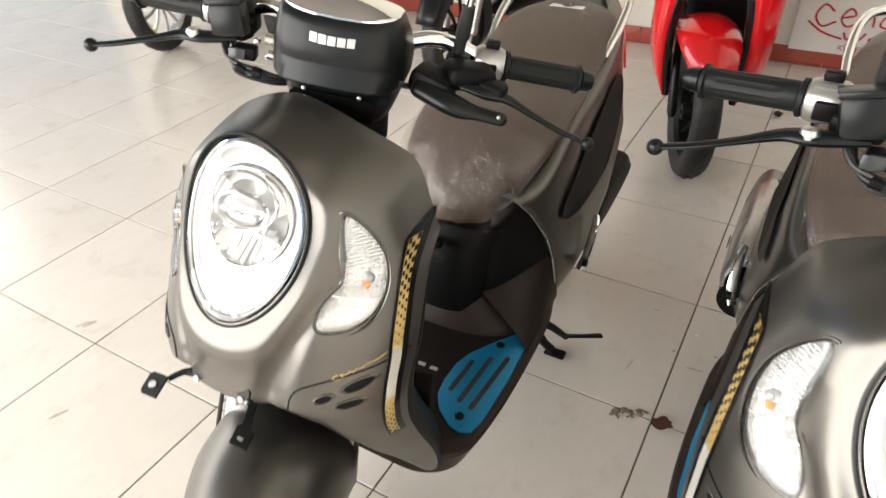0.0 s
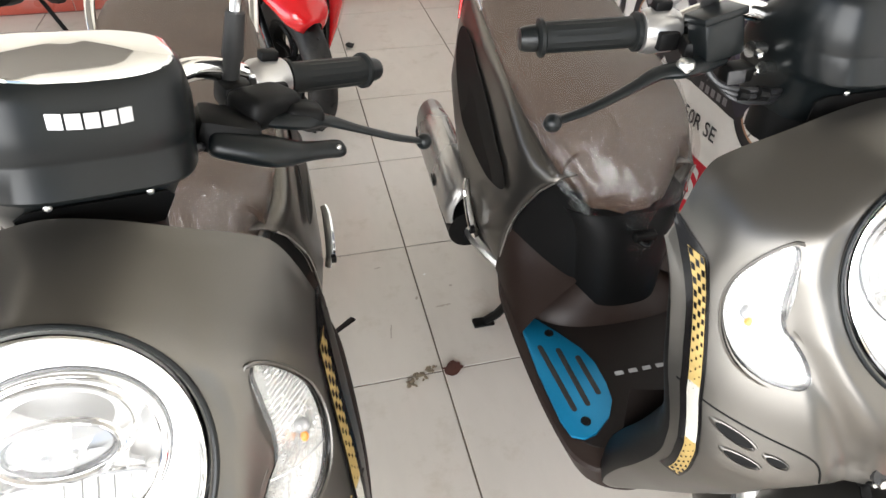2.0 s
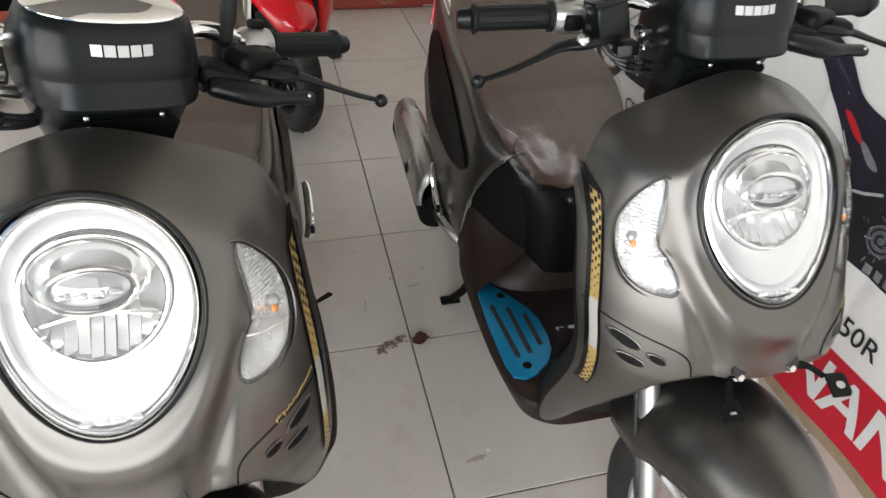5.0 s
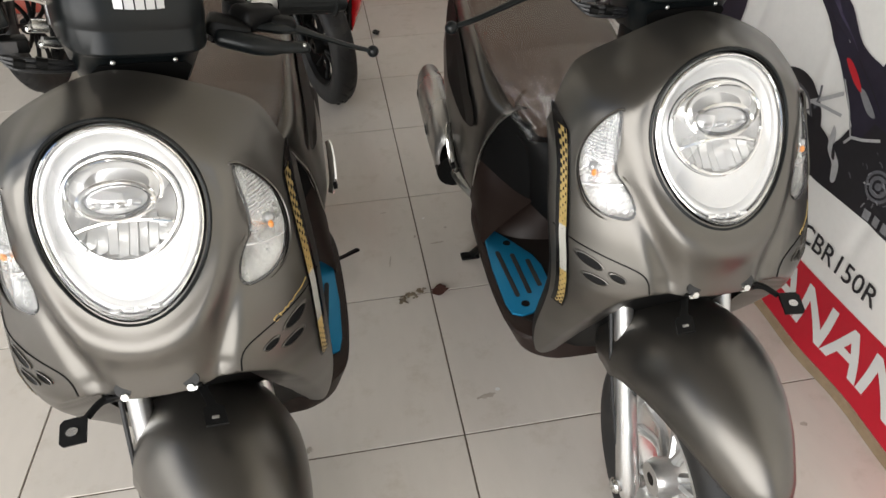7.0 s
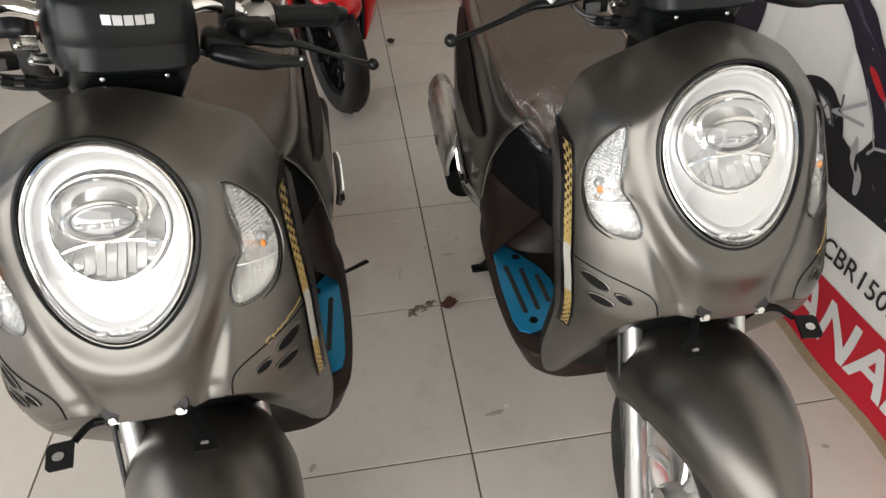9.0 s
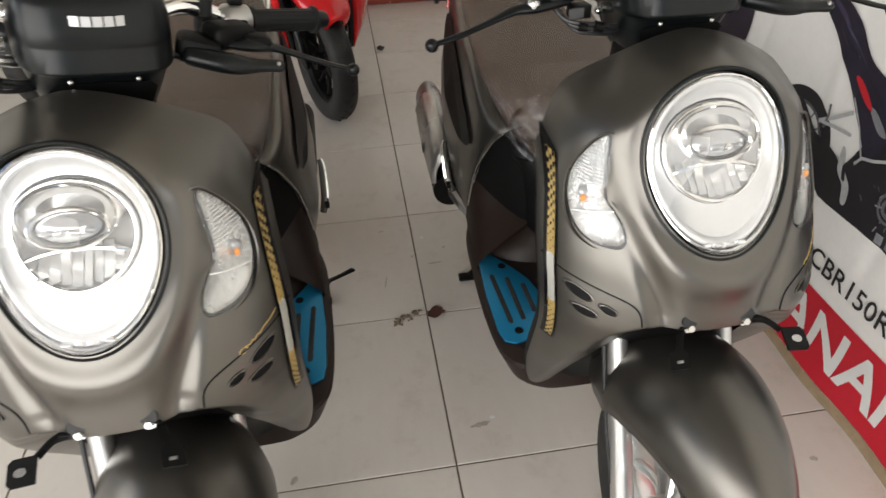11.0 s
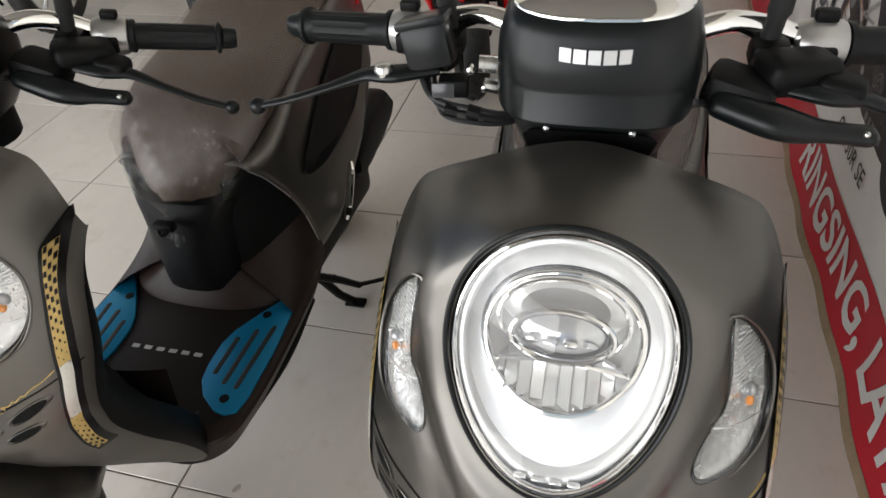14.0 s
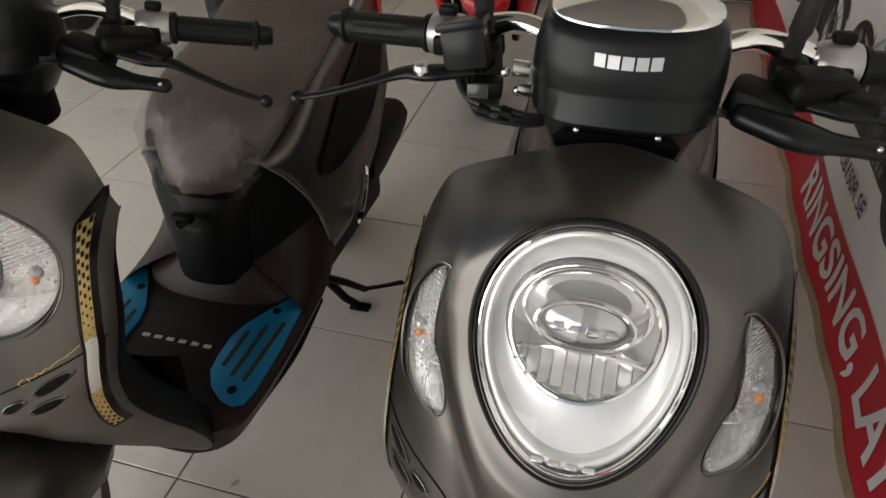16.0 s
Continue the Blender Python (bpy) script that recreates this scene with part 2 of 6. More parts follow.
def lens_material():
    """Thin clear polycarbonate: straight through, with a faint white veil painted in for reflections and a mirror gloss
    by Fresnel.
    """
    mat = bpy.data.materials.new("clear_lens")
    mat.use_nodes = True
    nt = mat.node_tree
    nodes, link = nt.nodes, nt.links.new
    nodes.remove(nodes["Principled BSDF"])
    clear, gloss, mix, fres = nodes.new("ShaderNodeBsdfTransparent"), nodes.new("ShaderNodeBsdfGlossy"), nodes.new("ShaderNodeMixShader"), nodes.new("ShaderNodeFresnel")
    # diffuse white stands in for whitish reflections; the noise only makes it uneven
    glare_veil, veil, dust = nodes.new("ShaderNodeBsdfDiffuse"), nodes.new("ShaderNodeMixShader"), nodes.new("ShaderNodeTexNoise")
    amount = nodes.new("ShaderNodeMapRange")
    dust.inputs["Scale"].default_value, dust.inputs["Detail"].default_value = 24.0, 5.0
    amount.inputs["To Min"].default_value, amount.inputs["To Max"].default_value = 0.02, 0.12
    clear.inputs[0].default_value = (0.95, 0.95, 0.95, 1)
    glare_veil.inputs[0].default_value = (0.88, 0.88, 0.87, 1)
    gloss.inputs["Roughness"].default_value = 0.03
    fres.inputs["IOR"].default_value = 1.45
    link(dust.outputs["Fac"], amount.inputs["Value"])
    link(amount.outputs[0], veil.inputs[0])
    link(clear.outputs[0], veil.inputs[1])
    link(glare_veil.outputs[0], veil.inputs[2])
    link(fres.outputs[0], mix.inputs[0])
    link(veil.outputs[0], mix.inputs[1])
    link(gloss.outputs[0], mix.inputs[2])
    link(mix.outputs[0], nodes["Material Output"].inputs["Surface"])
    return mat


M["lens"] = lens_material()
M["film_loose"] = film_material("crumpled_clear_film", 0.046, 0.07, 0.003, ((34, 0.0035), (90, 0.0010)))
M["film"] = film_material("clear_plastic_film", 0.048, 0.16, 0.010, ((9, 0.03), (26, 0.008)))


# ---- mesh helpers ----


def part(name, geo, mat, parent=None, label="", angle=35):
    """Links (verts, faces) or a bmesh as ONE mesh object, under parent if there is one."""
    me = bpy.data.meshes.new(name)
    if isinstance(geo, bmesh.types.BMesh):
        geo.to_mesh(me)
        geo.free()
    else:
        me.from_pydata([tuple(map(float, v)) for v in geo[0]], [], [tuple(map(int, f)) for f in geo[1]])
    me.validate()
    bm = bmesh.new()
    bm.from_mesh(me)
    bmesh.ops.recalc_face_normals(bm, faces=bm.faces)
    bm.to_mesh(me)
    bm.free()
    for p in me.polygons:
        p.use_smooth = True
    me.set_sharp_from_angle(angle=radians(angle))
    me.materials.append(M[mat] if isinstance(mat, str) else mat)
    ob = new(name, me)
    if parent:
        ob.parent = parent
    if label:
        tagged(ob, label)
    return ob


def thing(name, label, category, group="", kind=""):
    return tagged(new(name), label, category, group, kind)


def join(*geos):
    verts, faces = [], []
    for v, f in geos:
        n = len(verts)
        verts += [tuple(p) for p in v]
        faces += [tuple(i + n for i in q) for q in f]
    return verts, faces


def moved(geo, m):
    return [tuple(m @ Vector(v)) for v in geo[0]], geo[1]


def mirrored(geo):
    return [(-v[0], v[1], v[2]) for v in geo[0]], [tuple(reversed(f)) for f in geo[1]]


def rings(sections, closed=True, caps=True, loop=False):
    """Skins a row of point rings of equal length."""
    n = len(sections[0])
    verts = [p for s in sections for p in s]
    faces = []
    rows = len(sections)
    for i in range(rows if loop else rows - 1):
        a, b = i * n, ((i + 1) % rows) * n
        for j in range(n if closed else n - 1):
            k = (j + 1) % n
            faces.append((a + j, a + k, b + k, b + j))
    if caps and closed and not loop:
        faces += [tuple(range(n))[::-1], tuple(range((rows - 1) * n, rows * n))]
    return verts, faces


def smooth(points, n):
    """Catmull-Rom through the points, n samples."""
    P = [np.array(p, float) for p in points]
    P = [2 * P[0] - P[1], *P, 2 * P[-1] - P[-2]]
    out = []
    segs = len(P) - 3
    for s in np.linspace(0, segs, n):
        i = min(int(s), segs - 1)
        t = s - i
        a, b, c, d = P[i:i + 4]
        out.append(0.5 * (2 * b + (c - a) * t + (2 * a - 5 * b + 4 * c - d) * t * t + (3 * b - a - 3 * c + d) * t ** 3))
    return out


def closed_smooth(points, n):
    P = [np.array(p, float) for p in points]
    k = len(P)
    out = []
    for s in np.linspace(0, k, n, endpoint=False):
        i = int(s)
        t = s - i
        a, b, c, d = P[(i - 1) % k], P[i % k], P[(i + 1) % k], P[(i + 2) % k]
        out.append(0.5 * (2 * b + (c - a) * t + (2 * a - 5 * b + 4 * c - d) * t * t + (3 * b - a - 3 * c + d) * t ** 3))
    return out


def tube(points, radius, n=12, samples=0, flat=1.0):
    """A round (or flattened) rod along points; radius: one number or one per point."""
    rad = list(radius) if hasattr(radius, "__len__") else [radius] * len(points)
    if samples:
        both = smooth([(*p, r) for p, r in zip(points, rad)], samples)
        points, rad = [tuple(map(float, p[:3])) for p in both], [float(p[3]) for p in both]
    pts = [Vector([float(c) for c in p]) for p in points]
    rad = [float(r) for r in rad]
    side = None
    secs = []
    for i, p in enumerate(pts):
        d = (pts[min(i + 1, len(pts) - 1)] - pts[max(i - 1, 0)]).normalized()
        if side is None:
            side = d.orthogonal().normalized() if abs(d.z) > 0.9 else d.cross(Vector((0, 0, 1))).normalized()
        side = (side - d * side.dot(d)).normalized()
        up = side.cross(d)
        secs.append([tuple(p + rad[i] * (math.cos(a) * side + flat * math.sin(a) * up)) for a in np.linspace(0, 2 * math.pi, n, endpoint=False)])
    return rings(secs)


def turned(profile, n=32, axis="x", sweep=2 * math.pi, start=0.0):
    """Turns (along, radius) points round an axis through the origin."""
    full = abs(sweep - 2 * math.pi) < 1e-6
    secs = []
    for a in np.linspace(start, start + sweep, n, endpoint=not full):
        c, s = math.cos(a), math.sin(a)
        secs.append([{"x": (u, r * c, r * s), "y": (r * c, u, r * s), "z": (r * c, r * s, u)}[axis] for u, r in profile])
    return rings(secs, closed=False, caps=False, loop=full)


def block(size, bevel=0.004, at=(0, 0, 0), turn=(0, 0, 0), segments=2):
    """A box with rounded edges, as (verts, faces)."""
    bm = bmesh.new()
    bmesh.ops.create_cube(bm, size=1)
    for v in bm.verts:
        v.co = Vector((v.co.x * size[0], v.co.y * size[1], v.co.z * size[2]))
    if bevel:
        bmesh.ops.bevel(bm, geom=bm.edges[:], offset=bevel, segments=segments, profile=0.5, affect="EDGES")
    bm.transform(pose(*at, *turn))
    geo = [tuple(v.co) for v in bm.verts], [tuple(v.index for v in f.verts) for f in bm.faces]
    bm.verts.index_update()
    geo = [tuple(v.co) for v in bm.verts], [tuple(v.index for v in f.verts) for f in bm.faces]
    bm.free()
    return geo


def slab(outline, depth, put, bevel=0.0):
    """A flat plate: outline of (a, b) points, put(a, b, h) gives the place at height h. Its rim is rounded by bevel."""
    o = [np.array(p, float) for p in outline]
    c = sum(o) / len(o)

    def shrink(d):
        return [p + (c - p) / max(np.linalg.norm(c - p), 1e-6) * d for p in o]

    secs = [[put(*p, 0) for p in o]]
    if bevel:
        secs += [[put(*p, depth - bevel) for p in o], [put(*p, depth - 0.3 * bevel) for p in shrink(0.35 * bevel)], [put(*p, depth) for p in shrink(bevel)]]
    else:
        secs += [[put(*p, depth) for p in o]]
    return rings(secs)


def ball(at, r, n=14, squash=(1, 1, 1)):
    v, f = turned([(-r * math.cos(a), r * math.sin(a)) for a in np.linspace(0.02, math.pi - 0.02, n // 2 + 2)], n, "z")
    return [(at[0] + p[0] * squash[0], at[1] + p[1] * squash[1], at[2] + p[2] * squash[2]) for p in v], f


def rod(a, b, r, n=10):
    return tube([a, b], r, n)


def lerp_table(table, x):
    xs = [t[0] for t in table]
    return float(np.interp(x, xs, [t[1] for t in table]))


def inside_outline(o, x, z):
    """Signed distance to a closed outline (minus: inside) and its nearest point."""
    o = np.asarray(o)
    a, b = o, np.roll(o, -1, 0)
    p = np.array((x, z))
    ab = b - a
    t = np.clip(((p - a) * ab).sum(1) / (ab * ab).sum(1), 0, 1)
    q = a + ab * t[:, None]
    d = np.hypot(*(p - q).T)
    i = int(d.argmin())
    cross = ((a[:, 1] > z) != (b[:, 1] > z)) & (x < ab[:, 0] * (z - a[:, 1]) / np.where(ab[:, 1] == 0, 1e-9, ab[:, 1]) + a[:, 0])
    return (-d[i] if cross.sum() % 2 else d[i]), q[i]

# ---- the grey-brown scooters ----
# Scooter axes: x to its left, y towards its tail, z up, origin on the floor below the turn signals.

SHIELD_C = [tuple(p) for p in smooth([(0.26, 0.03), (0.33, 0.0), (0.42, -0.05), (0.50, -0.10), (0.58, -0.145), (0.62, -0.158), (0.65, -0.162), (0.70, -0.150), (0.742, -0.135), (0.80, -0.104), (0.846, -0.080), (0.90, -0.0515), (0.94, -0.0285), (0.96, -0.0175), (0.99, -0.001)], 90)]
SHIELD_A = [tuple(p) for p in smooth([(0.26, 0.08), (0.40, 0.105), (0.58, 0.138), (0.66, 0.165), (0.72, 0.187), (0.80, 0.194), (0.90, 0.194), (0.98, 0.194)], 90)]
SHIELD_W = [tuple(p) for p in smooth([(0.26, 0.168), (0.34, 0.190), (0.45, 0.205), (0.58, 0.2125), (0.66, 0.2145), (0.71, 0.2140), (0.75, 0.2110), (0.80, 0.2055), (0.85, 0.199), (0.98, 0.192)], 90)]
LOW_EDGE = [(0.26, 0.183), (0.30, 0.180), (0.38, 0.177), (0.47, 0.174), (0.55, 0.168), (0.60, 0.156), (0.624, 0.142), (0.640, 0.125), (0.652, 0.100)]


def tuck(x, z):
    """How far the lower front turns back behind its creased edge, towards the wheel."""
    if z > 0.652:
        return 0.0
    d = min(max(lerp_table(LOW_EDGE, z) - abs(x), 0.0), 0.055)
    return 0.75 * d * d / (d + 0.006)


def shield_top(x):
    a = abs(x)
    k = min(max((a - 0.155) / 0.045, 0.0), 1.0)
    return 0.982 - 0.089 * (min(a, 0.21) / 0.19) ** 1.65 - 0.058 * k * k


def shield_bottom(x):
    a = abs(x)
    return lerp_table([(0, 0.648), (0.07, 0.646), (0.092, 0.630), (0.105, 0.585), (0.118, 0.50), (0.132, 0.40), (0.15, 0.318), (0.17, 0.290), (0.21, 0.300)], a)


def shield_y(x, z):
    """The depth of the front shield's skin."""
    a = abs(x)
    w = lerp_table(SHIELD_W, z)
    t = min(a / w, 1.0)
    y = lerp_table(SHIELD_C, z) + lerp_table(SHIELD_A, z) * (1 - math.sqrt(max(1 - (0.985 * t) ** 2, 0)))
    d = shield_top(x) - z
    if d < 0.055:
        y += 0.098 * (1 - max(d, 0) / 0.055) ** 2.8 * (1 - 0.75 * t ** 5)
    # swell round the headlamp, hollow beside it that runs down to the lower edge
    r = math.hypot(x / 0.128, (z - 0.86) / 0.135)
    y -= 0.010 * math.exp(-((r - 1.0) / 0.20) ** 2)
    xg = lerp_table([(0.60, 0.062), (0.68, 0.075), (0.74, 0.098), (0.80, 0.128), (0.90, 0.138), (0.98, 0.13)], z)
    g = math.exp(-((a - xg) / 0.017) ** 2) * lerp_table([(0.62, 0), (0.67, 1), (0.80, 0.8), (0.86, 0.0)], z)
    y += 0.011 * g
    # flange round the headlamp
    if r < 1.45:
        rim_r = math.hypot(x / 0.0975, (z - 0.862) / (0.101 if z > 0.862 else 0.106))
        k = min(max((1.24 - rim_r) / 0.24, 0.0), 1.0) * min(max(d, 0) / 0.016, 1.0)
        k = k * k * (3 - 2 * k)
        y = y * (1 - k) + lamp_y(x, z) * k
    return y + tuck(x, z)


def lamp_y(x, z):
    """The even surface on which the headlamp's rim lies."""
    return -0.073 + 0.56 * (z - 0.86) + 2.2 * x * x


LAMP_RIM = [(0.0975 * math.cos(a) * (1 - 0.045 * max(0, -math.sin(a)) ** 2), 0.862 + (0.101 if math.sin(a) > 0 else 0.106) * math.sin(a)) for a in np.linspace(0, 2 * math.pi, 72, endpoint=False)]
SIGNAL_RIM = [tuple(p) for p in closed_smooth([(0.1325, 0.880), (0.1345, 0.888), (0.147, 0.876), (0.162, 0.853), (0.174, 0.828), (0.1805, 0.803), (0.181, 0.780), (0.175, 0.762), (0.160, 0.753), (0.142, 0.752), (0.127, 0.755), (0.1195, 0.764), (0.1215, 0.781), (0.131, 0.798), (0.1385, 0.808), (0.1395, 0.830), (0.136, 0.858)], 64)]


def scaled_rim(rim, s):
    c = np.mean(np.array(rim), 0)
    return [tuple(c + (np.array(p) - c) * s) for p in rim]


def grown_rim(rim, d):
    """The outline moved outwards by d."""
    o = np.array(rim)
    t = np.roll(o, -1, 0) - np.roll(o, 1, 0)
    n = np.stack((t[:, 1], -t[:, 0]), 1)
    n /= np.linalg.norm(n, axis=1)[:, None]
    area = np.sum(o[:, 0] * np.roll(o[:, 1], -1) - np.roll(o[:, 0], -1) * o[:, 1])
    return [tuple(p) for p in o + n * d * (1 if area > 0 else -1)]


RIM = 0.062          # depth of the shield's rounded side wall
RIM_FADE = [(0.28, 0.5), (0.36, 1.0), (0.58, 1.0), (0.68, 0.72), (0.76, 0.36), (0.82, 0.09), (0.86, 0.01)]
STRIP_IN = [(0.57, 0.1985), (0.65, 0.2005), (0.70, 0.1995), (0.74, 0.1965), (0.79, 0.1915), (0.84, 0.1865)]
STRIP_OUT = [(0.57, 0.2055), (0.65, 0.2070), (0.70, 0.2060), (0.74, 0.2030), (0.79, 0.1975), (0.84, 0.1920)]


def shield_skin():
    """The painted shield as one skin with openings for the lamps; the rim is turned back for thickness."""
    holes = [LAMP_RIM, SIGNAL_RIM, [(-x, z) for x, z in SIGNAL_RIM]]
    nu, nv = 190, 200
    verts, key, faces, back = [], {}, [], {}
    for j in range(nv + 1):
        for i in range(nu + 1):
            u = -1.12 + 2.24 * i / nu
            back[len(verts)] = max(abs(u) - 1, 0) / 0.12
            s = math.copysign(math.sin(min(abs(u), 1) * math.pi / 2), u)
            v = j / nv
            x = s * 0.19
            for _ in range(3):
                zb, zt = shield_bottom(x), shield_top(x)
                z = zb + (0.70 - zb) * v / 0.4 if v < 0.4 else 0.70 + (zt - 0.70) * (v - 0.4) / 0.6
                x = s * lerp_table(SHIELD_W, z)
            key[i, j] = len(verts)
            verts.append([x, 0, z])
    state = [None] * len(verts)
    for n, (x, _, z) in enumerate(verts):
        for h, rim in enumerate(holes):
            d, q = inside_outline(rim, x, z) if abs(x - rim[0][0]) < 0.3 else (1, None)
            if d < 0.0015:
                state[n] = (h, d, q)
                break
    for j in range(nv):
        for i in range(nu):
            f = (key[i, j], key[i + 1, j], key[i + 1, j + 1], key[i, j + 1])
            if all(state[n] for n in f):
                continue
            faces.append(f)
    used = sorted({n for f in faces for n in f})
    for n in used:
        if state[n]:
            verts[n][0], verts[n][2] = state[n][2]
    index = {n: k for k, n in enumerate(used)}
    out = []
    for n in used:
        x, _, z = verts[n]
        e = back[n]
        f = lerp_table(RIM_FADE, z)
        out.append((x + (1 if x > 0 else -1) * (0.002 * math.sin(e * math.pi) - 0.034 * e ** 2) * f, shield_y(x, z) + RIM * e * f, z))
    return out, [tuple(index[n] for n in f) for f in faces]


def open_front(geo):
    """Takes the lid off a row of rings."""
    v, f = geo
    return v, f[:-2] + f[-1:]


def rim_band(rim, d0, d1, back0=0.0, back1=0.0, lift=0.0):
    """A band that follows an outline on the shield, from d0 to d1 outside it."""
    def ring(d, back):
        # depth is taken on the outline itself, so that the band stays even
        return [(x, shield_y(*p) + back - lift, z) for (x, z), p in zip(grown_rim(rim, d), rim)]
    return rings([ring(d0, back0), ring(d1, back1)], caps=False)


def lens_dome(rim, bulge, off, steps=8, scale=1.0):
    """A domed cover over an outline."""
    c = np.mean(np.array(rim), 0)
    secs = []
    edge = shield_y if len(rim) == 64 else lamp_y
    yc = edge(*c)
    for s in np.linspace(1, 0.02, steps):
        row = []
        for p in rim:
            q = c + (np.array(p) - c) * s * scale
            ye = edge(*(c + (np.array(p) - c) * scale))
            row.append((q[0], ye * s ** 2 + yc * (1 - s ** 2) - bulge * (1 - s ** 2) + off, q[1]))
        secs.append(row)
    v, f = rings(secs, caps=False)
    n = len(rim)
    return v, f + [tuple(range((steps - 1) * n, steps * n))]


def bowl(rim, depth, floor=0.62):
    """The headlamp's reflector bowl behind an outline."""
    c = np.mean(np.array(rim), 0)
    secs = []
    for k, d in ((0.995, 0.0), (0.95, 0.30), (0.86, 0.62), (0.74, 0.86), (floor, 1.0), (0.02, 1.04)):
        q = [c + (np.array(p) - c) * k for p in rim]
        secs.append([(p[0], lamp_y(*p) + 0.006 + depth * d, p[1]) for p in q])
    return open_front(rings(secs))


def tray(rim, depth):
    """A shallow reflector tray behind an outline of any shape."""
    secs = []
    for inset, d in ((0.0, 0.0), (-0.002, 0.6), (-0.005, 1.0)):
        secs.append([(x, shield_y(*p) + 0.003 + depth * d, z) for (x, z), p in zip(grown_rim(rim, inset), rim)])
    return open_front(rings(secs))


def ellipse_ring(cx, cy, cz, a, b, r, n=40, tilt=0.42, m=8):
    """A ring of an elliptic outline that leans back by tilt (depth over height)."""
    secs = []
    for t in np.linspace(0, 2 * math.pi, n, endpoint=False):
        ex, ez = math.cos(t), math.sin(t)
        c = Vector((cx + a * ex, cy + tilt * b * ez, cz + b * ez))
        o = Vector((ex, tilt * ez, ez)).normalized()
        f = Vector((0, -1, tilt)).normalized()
        secs.append([tuple(c + r * (math.cos(k) * o + math.sin(k) * f)) for k in np.linspace(0, 2 * math.pi, m, endpoint=False)])
    return rings(secs, loop=True)


def wheel_parts(parent, y, radius, width, prefix, rim_mat="alloy", spokes=10, blocks=30):
    """Tyre with tread blocks, cast rim with spokes, hub; axle along x at height radius."""
    at = Matrix.Translation((0, y, radius))
    rr = radius - 0.088
    prof = [(width * 0.36, rr + 0.004), (width * 0.47, rr + 0.03), (width * 0.5, rr + 0.052), (width * 0.44, radius - 0.018), (width * 0.30, radius - 0.006), (0.0, radius)]
    prof = prof + [(-u, r) for u, r in prof[-2::-1]] + [(-width * 0.30, rr - 0.004), (width * 0.30, rr - 0.004)]
    tyre = part(prefix + "_tyre", moved(turned(prof, 56, "x", 2 * math.pi), at), "tyre", parent)
    tread = []
    for k in range(blocks):
        a = 2 * math.pi * k / blocks
        for s in (1, -1):
            m = at @ Matrix.Rotation(a + (0.5 if s > 0 else 0) * 2 * math.pi / blocks, 4, "X") @ pose(s * width * 0.2, 0, radius - 0.0045, 0, s * 24, s * 32)
            tread.append(moved(block((width * 0.36, 0.006, 0.004), 0.0), m))
    tagged(part("tread", join(*tread), "rubber", tyre), kind="stuff")
    rim = part(prefix + "_rim", moved(join(
        turned([(-width * 0.36, rr + 0.012), (-width * 0.36, rr - 0.004), (-width * 0.2, rr - 0.016), (width * 0.2, rr - 0.016), (width * 0.36, rr - 0.004), (width * 0.36, rr + 0.012)], 56, "x"),
        turned([(-0.045, 0.012), (-0.045, 0.03), (-0.03, 0.036), (0.03, 0.036), (0.045, 0.03), (0.045, 0.012)], 28, "x")), at), rim_mat, parent)
    sp = []
    for k in range(spokes):
        a = 2 * math.pi * (k // 2) / (spokes / 2) + (0.17 if k % 2 else -0.17)
        b = 2 * math.pi * (k // 2) / (spokes / 2) + (0.30 if k % 2 else -0.30)
        p0 = (0.0, 0.034 * math.cos(a), 0.034 * math.sin(a))
        p1 = (0.0, (rr - 0.012) * math.cos(b), (rr - 0.012) * math.sin(b))
        mid = (0.012, 0.5 * (p0[1] + p1[1]), 0.5 * (p0[2] + p1[2]))
        sp.append(moved(tube([p0, mid, p1], [0.011, 0.009, 0.012], 8, 6), at))
    for g in sp:
        part("spoke", g, rim_mat, rim)
    for s in (1, -1):
        part("axle_nut", moved(turned([(s * 0.075, 0.0), (s * 0.075, 0.011), (s * 0.092, 0.011), (s * 0.094, 0.004), (s * 0.094, 0.0)], 8, "x"), at), "steel", rim)
    return tyre, rim


def letter_shapes(n, width, height, put, gap=0.25, slab_serif=True):
    """A wordmark as plain blocks of its size: n upright marks side by side."""
    geos = []
    step = width / n
    for i in range(n):
        a0 = -width / 2 + i * step + step * gap / 2
        a1 = a0 + step * (1 - gap)
        geos.append(slab([(a0, -height / 2), (a1, -height / 2), (a1, height / 2), (a0, height / 2)], 0.0012, put))
    return join(*geos)


def outward(ob):
    """Turns a lens sheet's faces to the front."""
    if sum(p.normal.y for p in ob.data.polygons) > 0:
        ob.data.flip_normals()


STEERED = ("handlebar_cover", "front_fender", "fork_leg", "front_tyre", "front_rim", "steering_neck")


